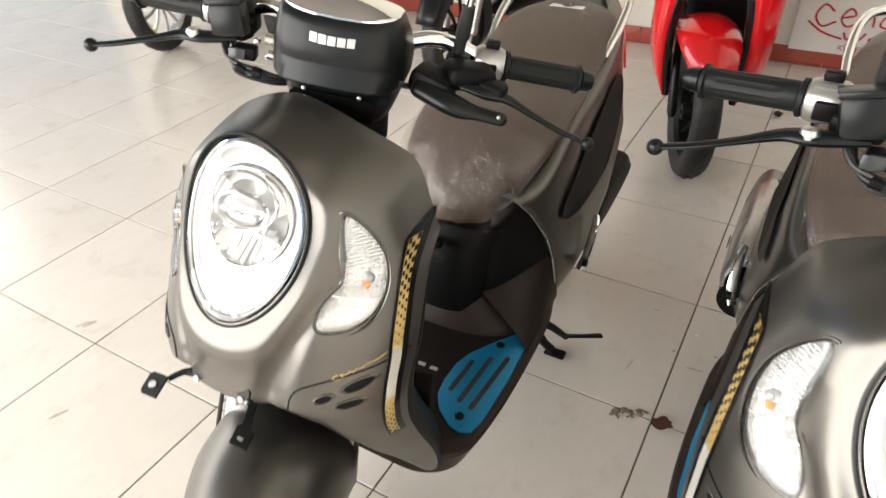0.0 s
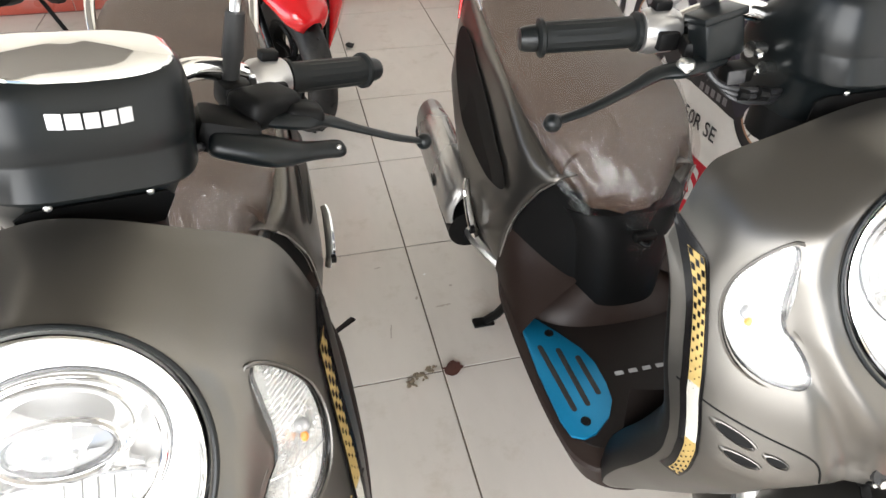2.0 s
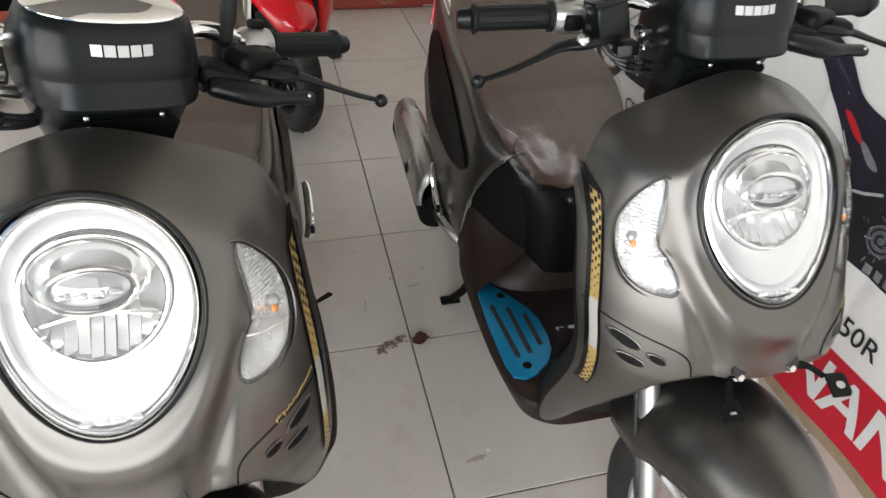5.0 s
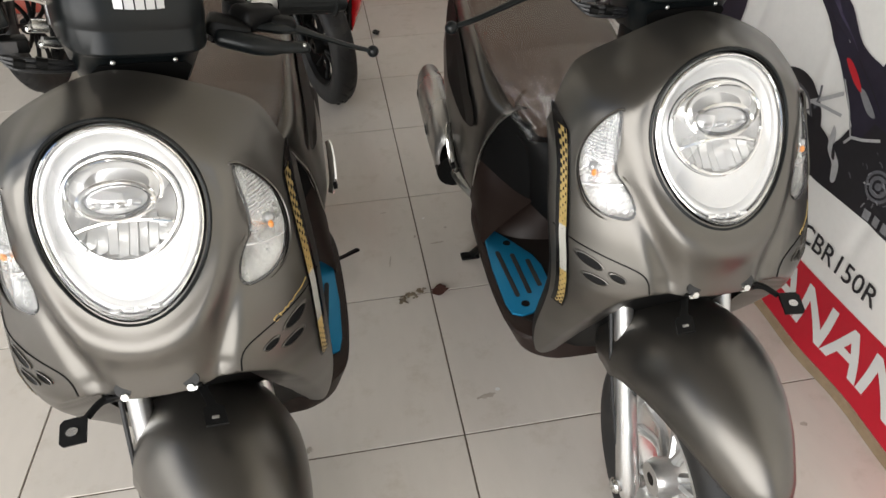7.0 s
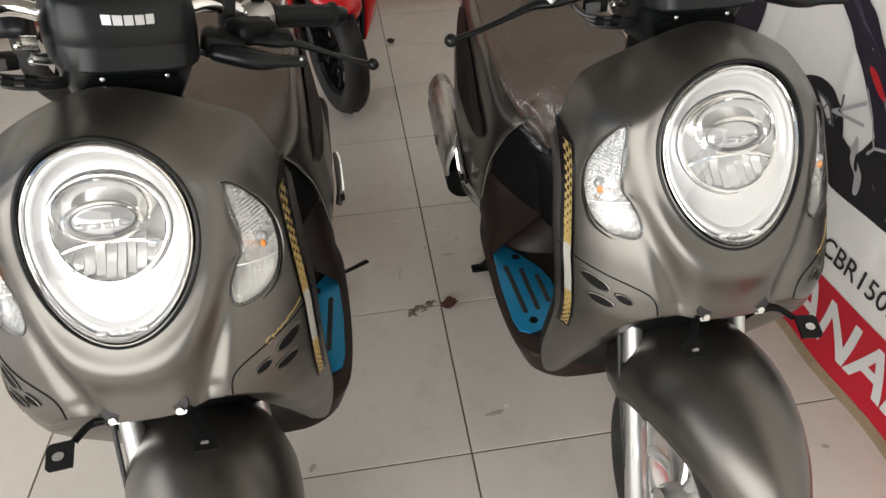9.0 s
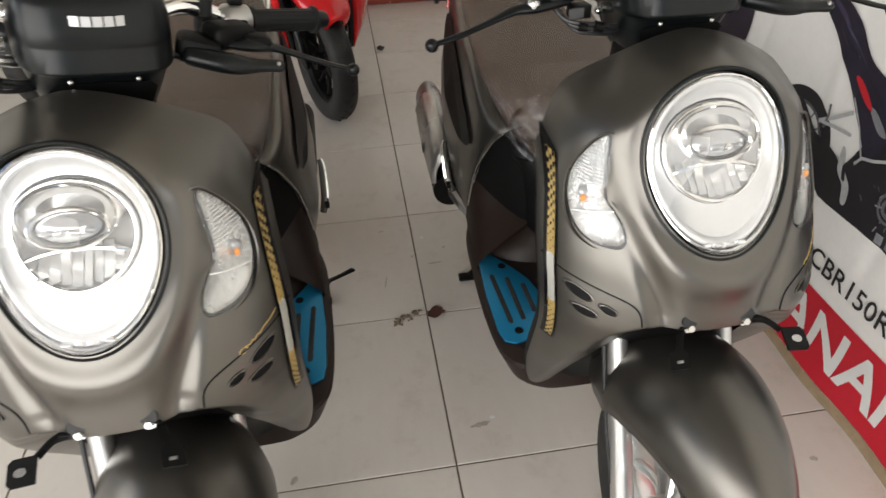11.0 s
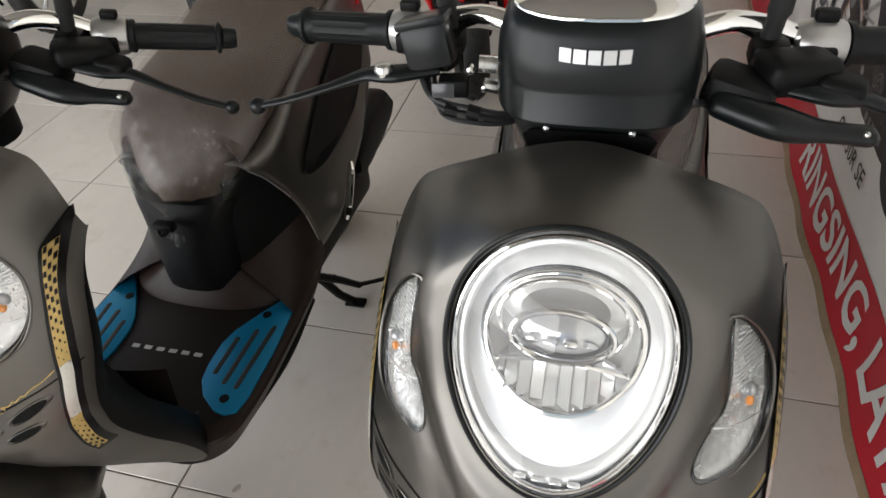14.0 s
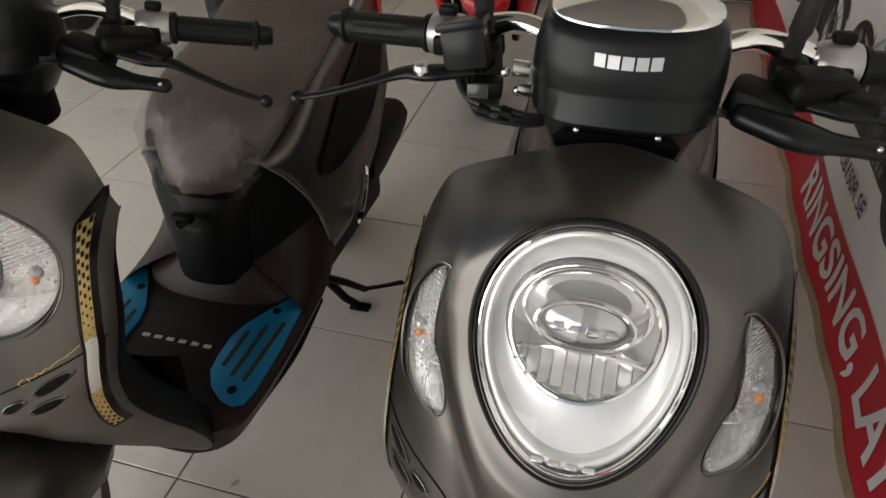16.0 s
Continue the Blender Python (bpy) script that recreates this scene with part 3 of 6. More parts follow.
def build_scooter():
    root = thing("scooter", "matte grey-brown scooter with plastic-wrapped brown seat and round headlamp", "scooter", "scooters on display")

    # front shield
    bm = bmesh.new()
    sv, sf = shield_skin()
    bv = [bm.verts.new(v) for v in sv]
    for f in sf:
        bm.faces.new([bv[i] for i in f])
    bmesh.ops.remove_doubles(bm, verts=bm.verts, dist=0.0004)
    bmesh.ops.dissolve_degenerate(bm, edges=bm.edges, dist=0.0003)
    shield = part("front_shield", bm, "paint", root, "matte grey-brown front shield", 60)
    # the side wall that turns back from the painted face is black
    shield.data.materials.append(M["black"])
    for f in shield.data.polygons:
        w = lerp_table(SHIELD_W, f.center.z)
        if abs(f.center.x) > w - 0.055 and f.center.y - shield_y(min(abs(f.center.x), w), f.center.z) > 0.0012 and f.center.z < 0.88:
            f.material_index = 1
    if sum(f.normal.y for f in shield.data.polygons) > 0:
        shield.data.flip_normals()
    normals = []
    for v in shield.data.vertices:
        x, y, z = v.co
        if abs(y - shield_y(x, z)) < 0.0004 and abs(x) < lerp_table(SHIELD_W, z) - 0.012:
            e = 0.003
            n = Vector(((shield_y(x + e, z) - shield_y(x - e, z)) / (2 * e), -1, (shield_y(x, z + e) - shield_y(x, z - e)) / (2 * e))).normalized()
            normals.append(tuple(n) if inside_outline(SIGNAL_RIM, abs(x), z)[0] > 0.014 and n.dot(v.normal) > 0.8 else (0, 0, 0))
        else:
            normals.append((0, 0, 0))
    shield.data.normals_split_custom_set_from_vertices(normals)
    # inner leg shield, seen from above and behind
    def inner_ring(z):
        full = lerp_table(SHIELD_W, z)
        w = full - 0.040 - 0.030 * min(max((z - 0.62) / 0.15, 0.0), 1.0)
        pts = []
        for s in np.linspace(-1, 1, 25):
            x = w * math.sin(s * math.pi / 2)
            pts.append((x, tuck(x, z) + lerp_table(SHIELD_C, z) + lerp_table(SHIELD_A, z) * (1 - math.sqrt(max(1 - (0.97 * abs(x) / full) ** 2, 0))) + (0.012 if z < 0.70 else 0.045) * (1 - (abs(x) / full) ** 6), z))
        yb = lerp_table([(0.26, 0.10), (0.34, 0.10), (0.42, 0.105), (0.50, 0.11), (0.60, 0.10), (0.75, 0.115), (0.9, 0.16)], z)
        ye = shield_y(full * 0.99, min(z, 0.83)) + (RIM - 0.004) * lerp_table(RIM_FADE, z)
        for s in np.linspace(1, -1, 21):
            x = (w - 0.001) * s
            pts.append((x, yb * (1 - s ** 2) + ye * s ** 2, z))
        return pts
    secs = [inner_ring(z) for z in (0.30, 0.36, 0.42, 0.50, 0.58, 0.66, 0.72, 0.775)]
    top = [(p[0] * 0.90, p[1] * 0.9 + 0.015, 0.81) for p in secs[-1]]
    part("inner_leg_shield", rings(secs + [top]), "black", root, "black inner leg shield")
    for s in (1, -1):
        # perforated gold strip along the rim
        def strip_at(v, d, lift=0.0015):
            """v runs down the strip, d across it from its inner (0) to its outer edge (1)."""
            z = 0.838 - v * 0.264
            a, b = lerp_table(STRIP_IN, z), lerp_table(STRIP_OUT, z)
            x = min(a + (b - a) * d, lerp_table(SHIELD_W, z) - 0.001)
            t = min(x / lerp_table(SHIELD_W, z), 1)
            return (s * (x + lift * t), shield_y(x, z) - lift, z)
        rows = 24
        def strip_run(v0, v1, d0, d1, lift, n):
            return rings([[strip_at(v, d, lift) for d in np.linspace(d0, d1, 6)] for v in np.linspace(v0, v1, n)], closed=False, caps=False)
        part("strip_base", rings([[strip_at(v, 0.5 + (d - 0.5) * min(1.0, max((v + 0.10) / 0.10, 0.05)) + 0.8 * max(0.0, -v / 0.10), 0.0010) for d in np.linspace(-0.30, 1.55, 6)] for v in np.linspace(-0.07, 1.03, 56)], closed=False, caps=False), "gloss", root)
        part("gold_strip", strip_run(0.0, 0.47, 0.0, 1.0, 0.0019, 24), "gold", root, "gold perforated strip")
        part("pale_strip", strip_run(0.47, 0.72, 0.0, 1.0, 0.0019, 14), "gold_light", root)
        part("gold_strip", strip_run(0.72, 1.0, 0.0, 1.0, 0.0019, 16), "gold", root, "gold perforated strip")
        dots = []
        for k in range(rows):
            v = (k + 0.5) / rows
            size = 0.95 * min(1.0, max(abs(v - 0.59) - 0.06, 0.0) / 0.36 + 0.06)
            for c in range(3):
                d0 = (0.16, 0.5, 0.84)[c]
                vv = v + (0.25 / rows if c % 2 else -0.25 / rows)
                q = [strip_at(vv + e * size * 0.27 / rows, d0 + g * size * 0.16, 0.0027) for e, g in ((-1, -0.8), (-1, 0.8), (1, 0.8), (1, -0.8))]
                dots.append((q, [(0, 1, 2, 3)]))
        tagged(part("perforation", join(*dots), "gloss", root), kind="stuff")
        # slanted seam, vents and script mark on the lower side
        seam = [(0.211, 0.704), (0.195, 0.701), (0.165, 0.697), (0.131, 0.690), (0.112, 0.682), (0.104, 0.670), (0.1015, 0.654)]
        part("panel_seam", tube([(s * x, shield_y(x, z) - 0.0002, z) for x, z in smooth(seam, 26)], 0.0012, 6), "black", root)
        for (vx, vz, rx, rz, tilt) in ((0.176, 0.682, 0.0150, 0.0070, -0.24), (0.170, 0.658, 0.0140, 0.0058, -0.10), (0.143, 0.670, 0.0100, 0.0052, -0.24)):
            rim = []
            for a in np.linspace(0, 2 * math.pi, 24, endpoint=False):
                px, pz = rx * math.cos(a), rz * math.sin(a)
                rim.append((vx - px * math.cos(tilt) - pz * math.sin(tilt) * 0, vz + pz + px * math.sin(tilt)))
            lip = [[(s * x, shield_y(x, z) - h, z) for x, z in scaled_rim(rim, k)] for k, h in ((1.25, -0.001), (1.16, 0.0025), (1.0, 0.003), (0.92, 0.0))]
            vent = part("vent", rings(lip, caps=False), "paint", root)
            part("vent_opening", rings([[(s * x, shield_y(x, z) - 0.0008, z) for x, z in scaled_rim(rim, k)] for k in (1.0, 0.02)], caps=True), "black", vent)
        if s < 0:
            continue
        script = [(0.121, 0.7005), (0.1165, 0.6975), (0.119, 0.6935), (0.1255, 0.6965), (0.123, 0.700), (0.129, 0.699), (0.1315, 0.702), (0.134, 0.700), (0.1375, 0.7035), (0.1405, 0.7025), (0.145, 0.706), (0.152, 0.7075), (0.160, 0.712)]
        part("script_mark", tube([(s * x, shield_y(x, z) - 0.0006, z) for x, z in [(1.05 * a + 0.028, b + 0.0005) for a, b in smooth(script, 60)]], 0.0008, 5), "gold", root)

    # headlamp
    lamp_gap = part("lamp_surround", rim_band(LAMP_RIM, 0.003, -0.006, -0.0015, 0.010), "gloss", root)
    part("lamp_bead", tube([(x, shield_y(*p) - 0.001, z) for (x, z), p in zip(grown_rim(LAMP_RIM, 0.0040) + grown_rim(LAMP_RIM, 0.0040)[:1], LAMP_RIM + LAMP_RIM[:1])], 0.0024, 8), "satin", lamp_gap)
    inner = scaled_rim(LAMP_RIM, 0.965)
    lz, TL = 0.875, 0.56

    def face_ring(a, b, z0, back, n=56):
        """An ellipse on the lamp's leaning face, set back by a depth."""
        return [(a * math.cos(t), lamp_y(0, z0 + b * math.sin(t)) + 1.2 * (a * math.cos(t)) ** 2 + back, z0 + b * math.sin(t)) for t in np.linspace(0, 2 * math.pi, n, endpoint=False)]

    lamp_ob = part("headlamp", bowl(inner, 0.070, 0.70), "lamp_shell", root, "clear round headlamp with silver reflector", 60)
    lens = part("lens", lens_dome(inner, 0.014, -0.003, 10), "lens", lamp_ob, "", 60)
    lens.visible_shadow = False
    outward(lens)
    part("chrome_edge", tube([(x, lamp_y(x, z) + 0.001, z) for x, z in scaled_rim(inner, 0.985) + scaled_rim(inner, 0.985)[:1]], 0.0022, 8), "chrome", lamp_ob)
    # milky light guide: a broad ring with a soft crown
    gr = [[(x, lamp_y(x, z) + h, z) for x, z in scaled_rim(LAMP_RIM, k)] for k, h in ((0.945, 0.010), (0.93, 0.0055), (0.90, 0.0035), (0.87, 0.0045), (0.85, 0.007), (0.84, 0.012))]
    part("light_guide", rings(gr, caps=False), "guide", lamp_ob, "milky white light guide ring", 60)
    # silver reflector face between the guide and the inner cup
    outer = scaled_rim(LAMP_RIM, 0.845)
    cup = [(0.0665 * math.cos(t), 0.866 + 0.0550 * math.sin(t)) for t in np.linspace(0, 2 * math.pi, 72, endpoint=False)]
    face = []
    for k in np.linspace(0, 1, 7):
        face.append([(o[0] + (c[0] - o[0]) * k, lamp_y(o[0] + (c[0] - o[0]) * k, o[1] + (c[1] - o[1]) * k) + 0.012 + 0.010 * math.sin(k * math.pi / 2), o[1] + (c[1] - o[1]) * k) for o, c in zip(outer, cup)])
    part("reflector_face", rings(face, caps=False), "lamp_bowl", lamp_ob, "", 60)
    part("bezel", tube([(x, lamp_y(x, z) + 0.0185, z) for x, z in cup + cup[:1]], 0.0034, 10), "chrome", lamp_ob)
    part("bezel_groove", tube([(x, lamp_y(x, z) + 0.0215, z) for x, z in scaled_rim(cup, 1.06) + scaled_rim(cup, 1.06)[:1]], 0.0016, 6), "dark_trim", lamp_ob)
    # deep cup behind the bezel
    well = [[(x, lamp_y(x, z) + d, z) for x, z in scaled_rim(cup, k)] for k, d in ((1.0, 0.020), (0.95, 0.034), (0.85, 0.046), (0.6, 0.052), (0.05, 0.054))]
    part("inner_cup", open_front(rings(well)), "dome", lamp_ob, "", 60)
    # smooth dome over the projector
    dome = [face_ring(0.0600 * k, 0.0300 * k, 0.889 - 0.004 * (1 - k), 0.036 - 0.018 * (1 - k * k)) for k in (1.0, 0.92, 0.82, 0.72, 0.62)]
    part("dome", rings(dome, caps=False), "dome", lamp_ob, "", 60)
    part("brow", ellipse_ring(0, lamp_y(0, 0.890) + 0.012, 0.890, 0.0535, 0.0305, 0.0026, 48, TL), "chrome", lamp_ob)
    part("projector", ellipse_ring(0, lamp_y(0, lz + 0.004) + 0.010, lz + 0.004, 0.0420, 0.0195, 0.0032, 44, TL), "chrome", lamp_ob)
    part("projector_groove", ellipse_ring(0, lamp_y(0, lz + 0.004) + 0.013, lz + 0.004, 0.0375, 0.0160, 0.0022, 40, TL), "dark_trim", lamp_ob)
    eye = [face_ring(0.0365 * k, 0.0155 * k, lz + 0.004, 0.013 - 0.007 * (1 - k * k), 36) for k in (1, 0.85, 0.65, 0.4, 0.15)]
    part("projector_lens", rings(eye), "smoke", lamp_ob, "", 60)
    for k in range(4):
        x = (k - 1.5) * 0.0155
        part("led", block((0.0115, 0.005, 0.0115), 0.002, (x, lamp_y(0, lz) + 0.005 + 6 * x * x, lz + 0.003 - 2.5 * x * x), (29 + 10 * (k % 2), 14 * (k - 1.5), (k - 1.5) * 9)), "smoke" if k % 2 else "chrome", lamp_ob, "", 20)
    part("chin", tube([(x, lamp_y(0, 0.856) + 0.016 + 1.2 * x * x, 0.856 - 4.0 * x * x) for x in np.linspace(-0.062, 0.062, 25)], [0.0012] + [0.0030] * 23 + [0.0012], 8), "chrome", lamp_ob)
    # faceted reflector strips below the chin
    rnd_l = random.Random(5)
    for k in range(10):
        x = (k - 4.5) * 0.0118
        up_z = 0.850 - 4.0 * x * x
        low_z = 0.866 - 0.0500 * math.sqrt(max(1 - (x / 0.0650) ** 2, 0.08))
        lean, turn = rnd_l.uniform(-0.006, 0.008), rnd_l.uniform(-0.005, 0.005)
        y0, y1 = lamp_y(0, up_z) + 0.042 + lean, lamp_y(0, low_z) + 0.021 - 0.3 * lean
        ym, zm = 0.45 * y0 + 0.55 * y1 + 0.006, 0.5 * (up_z + low_z)
        g = rings([[(x - 0.0054, y - turn, z), (x + 0.0054, y + turn, z), (x + 0.0054, y + turn + 0.004, z), (x - 0.0054, y - turn + 0.004, z)] for y, z in ((y0, up_z), (ym, zm), (y1, low_z))])
        part("reflector_strip", g, "mirror_bowl", lamp_ob, "", 25)
    for k in range(4):
        part("chrome_tab", block((0.011, 0.005, 0.007), 0.001, ((k - 1.5) * 0.0155, lamp_y(0, 0.767) + 0.004, 0.767 + 3 * ((k - 1.5) * 0.0155) ** 2), (29, 0, 0)), "mirror_bowl", lamp_ob)

    # turn signals
    for s in (1, -1):
        rim = SIGNAL_RIM
        put = (lambda g: g) if s > 0 else mirrored
        sig = part("turn_signal", put(tray(scaled_rim(rim, 0.985), 0.012)), "signal_bowl", root, "clear turn signal with amber bulb", 60)
        part("signal_surround", put(rim_band(rim, 0.0042, -0.003, -0.001, 0.004)), "gloss", sig)
        part("signal_bead", put(tube([(x, shield_y(*p) - 0.0005, z) for (x, z), p in zip(grown_rim(rim, 0.005) + grown_rim(rim, 0.005)[:1], rim + rim[:1])], 0.0016, 6)), "paint", sig)
        le = part("lens", put(lens_dome(scaled_rim(rim, 0.97), 0.006, -0.002, 6)), "lens", sig, "", 60)
        le.visible_shadow = False
        outward(le)
        part("bulb", put(ball((0.164, shield_y(0.164, 0.800) + 0.004, 0.800), 0.0046, 12, (0.8, 1, 1.3))), "amber", sig)
        for r in range(13):
            z = 0.874 - r * 0.0045
            x0 = 0.1415
            x1 = min(0.172, 0.1475 + 0.0027 * r)
            part("prism_rib", put(tube([(x0 + (x1 - x0) * t, shield_y(x0 + (x1 - x0) * t, z) + 0.0035 + 0.0008 * math.sin(9 * t + r), z) for t in np.linspace(0, 1, 7)], 0.0009, 6)), "mirror_bowl", sig)
        rnd_f = random.Random(11)
        facets = []
        for k in range(46):
            x, z = rnd_f.uniform(0.136, 0.178), rnd_f.gauss(0.812, 0.017)
            if inside_outline(rim, x, z)[0] < -0.004:
                facets.append(moved(block((0.0026, 0.0014, 0.0026), 0.0), pose(x, shield_y(x, z) + 0.0065, z, rnd_f.uniform(-45, 45), rnd_f.uniform(0, 90), rnd_f.uniform(-45, 45))))
        tagged(part("reflector_facet", put(join(*facets)), "mirror_bowl", sig, "", 10), kind="stuff")
        part("bulb_socket", put(ball((0.163, shield_y(0.163, 0.806) + 0.0085, 0.806), 0.0075, 12)), "smoke", sig)
        part("divider", put(tube([(0.132 + 0.046 * t, shield_y(0.132 + 0.046 * t, 0.795 - 0.014 * t) + 0.003, 0.795 - 0.014 * t) for t in np.linspace(0, 1, 9)], 0.0012, 6)), "mirror_bowl", sig)

    # number plate bracket under the lamp
    bracket = part("plate_bracket", join(block((0.118, 0.004, 0.018), 0.0015, (0.006, -0.153, 0.650), (24, 0, 0)), rings([[(x + a * w, y, z + h) for a, h in ((-1, 0), (1, 0), (1, 0.0035), (-1, 0.0035))] for x, w, y, z in ((-0.050, 0.006, -0.153, 0.646), (-0.060, 0.006, -0.174, 0.641), (-0.064, 0.0065, -0.182, 0.640), (-0.066, 0.0135, -0.186, 0.639), (-0.071, 0.0135, -0.208, 0.633))])), "black", root, "black metal number plate bracket")
    part("bracket_arm", join(tube([(0.058, -0.150, 0.652), (0.074, -0.156, 0.650), (0.088, -0.172, 0.645)], [0.009, 0.007, 0.007], 8, 8, 0.4), slab([(-0.016, -0.017), (0.012, -0.017), (0.017, -0.012), (0.017, 0.012), (0.012, 0.017), (-0.016, 0.017)], 0.004, lambda a, b, h: (0.101 + a, -0.187 + 0.85 * b - h * 0.4, 0.640 + 0.45 * b - 0.12 * a + h * 0.8))), "black", bracket)
    part("arm_hole", slab([(0.0075 * math.cos(a), 0.0055 * math.sin(a)) for a in np.linspace(0, 2 * math.pi, 14, endpoint=False)], 0.0008, lambda a, b, h: (0.102 + a, -0.1895 + 0.85 * b - h * 0.4, 0.6438 + 0.45 * b - 0.12 * a + h * 0.8)), "silver", bracket)
    part("tab_slot", block((0.009, 0.004, 0.003), 0.0008, (-0.069, -0.199, 0.6395), (14, 0, 0)), "silver", bracket)
    for s in (1, -1):
        part("rubber_mount", moved(turned([(0.0, 0.0), (0.0, 0.0105), (0.012, 0.0105), (0.014, 0.008), (0.014, 0.0)], 14, "y"), pose(s * 0.041, -0.156, 0.668, -30, 0, 0)), "rubber", bracket)
        part("bolt", moved(join(turned([(-0.010, 0.0), (-0.010, 0.0052), (-0.003, 0.0056), (-0.003, 0.0088), (0.0, 0.0092)], 6, "y")), pose(s * 0.040, -0.154, 0.656, -24, 0, 0)), "steel", bracket)

    # dark wheel well behind the lower shield edge
    part("wheel_well", rings([[(x * w, y + 0.03 * abs(x), z) for x in np.linspace(-1, 1, 13)] for w, y, z in ((0.10, -0.135, 0.655), (0.115, -0.06, 0.66), (0.13, 0.02, 0.58), (0.14, 0.065, 0.45), (0.15, 0.09, 0.31))], closed=False), "black", root, "black wheel well liner")

    # front wheel, fork and fender
    tyre, rim = wheel_parts(root, -0.205, 0.240, 0.108, "front")
    for s in (1, -1):
        leg = part("fork_leg", tube([(s * 0.088, -0.02, 0.62), (s * 0.088, -0.110, 0.43), (s * 0.088, -0.160, 0.34)], [0.0165, 0.0165, 0.017], 16), "alloy", root)
        part("lower_leg", tube([(s * 0.088, -0.085, 0.485), (s * 0.088, -0.175, 0.30), (s * 0.088, -0.205, 0.240), (s * 0.088, -0.214, 0.212)], [0.0185, 0.0195, 0.0215, 0.013], 16), "alloy", leg)
        part("axle_clamp", join(tube([(s * 0.060, -0.205, 0.240), (s * 0.118, -0.205, 0.240)], 0.0125, 14), ball((s * 0.112, -0.205, 0.240), 0.015, 14, (0.7, 1, 1))), "steel", leg)
        if s < 0:
            part("brake_hose", tube([(s * 0.110, -0.03, 0.60), (s * 0.112, -0.115, 0.42), (s * 0.106, -0.165, 0.31)], 0.0035, 8, 14), "wire", leg)
    fend = []
    for a in np.linspace(radians(52), radians(142), 30):
        # angle from straight ahead, over the top of the wheel
        cy0, cz0 = -0.205, 0.240
        k = (a - radians(34)) / radians(108)
        r = 0.296 + 0.036 * math.sin(k * math.pi) + 0.045 * k
        w = lerp_table([(0.16, 0.034), (0.18, 0.046), (0.22, 0.056), (0.3, 0.074), (0.4, 0.092), (0.5, 0.106), (0.6, 0.116), (0.75, 0.120), (0.9, 0.110), (1, 0.098)], k)
        drop = lerp_table([(0.16, 0.045), (0.24, 0.075), (0.4, 0.105), (0.6, 0.135), (0.75, 0.155), (0.9, 0.135), (1, 0.11)], k)
        row = []
        for t in np.linspace(-1, 1, 25):
            th = t * 1.45
            row.append((w * math.sin(th) / math.sin(1.45), cy0 - (r - drop * (1 - math.cos(th))) * math.cos(a), cz0 + (r - drop * (1 - math.cos(th))) * math.sin(a)))
        fend.append(row)
    tips = [[(p[0] * f, p[1] + dy, p[2] + dz) for p in fend[0]] for f, dy, dz in ((0.55, -0.003, -0.026), (0.80, -0.004, -0.021), (0.93, -0.002, -0.011))]
    fender = part("front_fender", rings(tips + fend, closed=False, caps=False), "paint", root, "matte grey-brown front fender", 60)
    mod = fender.modifiers.new("thickness", "SOLIDIFY")
    mod.thickness = 0.003

    # steering neck and handlebar cover
    part("steering_neck", join(tube([(0, 0.02, 0.60), (0, 0.150, 0.885), (0, 0.19, 0.97)], [0.025, 0.03, 0.036], 14), rings([[(w * math.cos(a), y + 0.06 * math.sin(a), z) for a in np.linspace(0, 2 * math.pi, 24, endpoint=False)] for w, y, z in ((0.068, 0.165, 0.90), (0.066, 0.165, 0.945), (0.07, 0.17, 0.975))])), "black", root)
    COVER = [(0.930, 0.062, 0.126), (0.945, 0.070, 0.113), (0.970, 0.0785, 0.106), (0.988, 0.084, 0.100), (0.996, 0.0870, 0.090), (1.000, 0.0880, 0.0745), (1.0035, 0.0885, 0.0730), (1.026, 0.0895, 0.0828), (1.0295, 0.0895, 0.0832), (1.0335, 0.0892, 0.0822), (1.055, 0.0868, 0.0872), (1.072, 0.0820, 0.0925), (1.0815, 0.0785, 0.0965), (1.0855, 0.0750, 0.1015)]
    def cover_ring(z, w, yf, k=1.0):
        yb = 0.245 if z < 1.02 else 0.245 - 0.070 * min((z - 1.02) / 0.06, 1.0)
        pts = []
        for a in np.linspace(0, 2 * math.pi, 48, endpoint=False):
            c, s = math.cos(a), math.sin(a)
            e = 0.50
            px = math.copysign(abs(c) ** e, c) * w
            py = math.copysign(abs(s) ** (0.62 if s < 0 else 0.8), s)
            ym = min(0.185, 0.5 * (yf + yb) + 0.02)
            y = ym + (ym - yf) * py if s < 0 else ym + (yb - ym) * py
            # the face is flat in the middle and falls back at the corners
            pts.append((px, y, z - (0.005 if z > 1.04 else 0.0) * max(0, -s) ** 2 * (1 - (px / w) ** 2) * 1.0))
        return pts
    cover = part("handlebar_cover", rings([cover_ring(*c) for c in COVER], caps=False), "satin", root, "satin black handlebar cover", 40)
    # dark hollow with two screws at its lower front
    part("lower_recess", slab([(-0.052, -0.024), (0.052, -0.024), (0.060, 0.006), (0.052, 0.014), (0.0, 0.017), (-0.052, 0.014), (-0.060, 0.006)], 0.002, lambda a, b, h: (a, 0.1030 - 0.30 * b - h + 0.10 * a * a / 0.06, 0.966 + b)), "black", cover)
    for s in (1, -1):
        part("cover_screw", ball((s * 0.037, 0.0945, 0.986), 0.0032, 10, (1, 0.7, 1)), "steel", cover)
    part("maker_mark", letter_shapes(5, 0.060, 0.0105, lambda a, b, h: (a, 0.0862 + 0.55 * a * a / 0.09 + 0.3 * b - h, 1.0585 + b), 0.16), "badge", cover, "silver raised maker's mark as plain blocks")
    base_ring = cover_ring(1.0865, 0.0750, 0.1020)
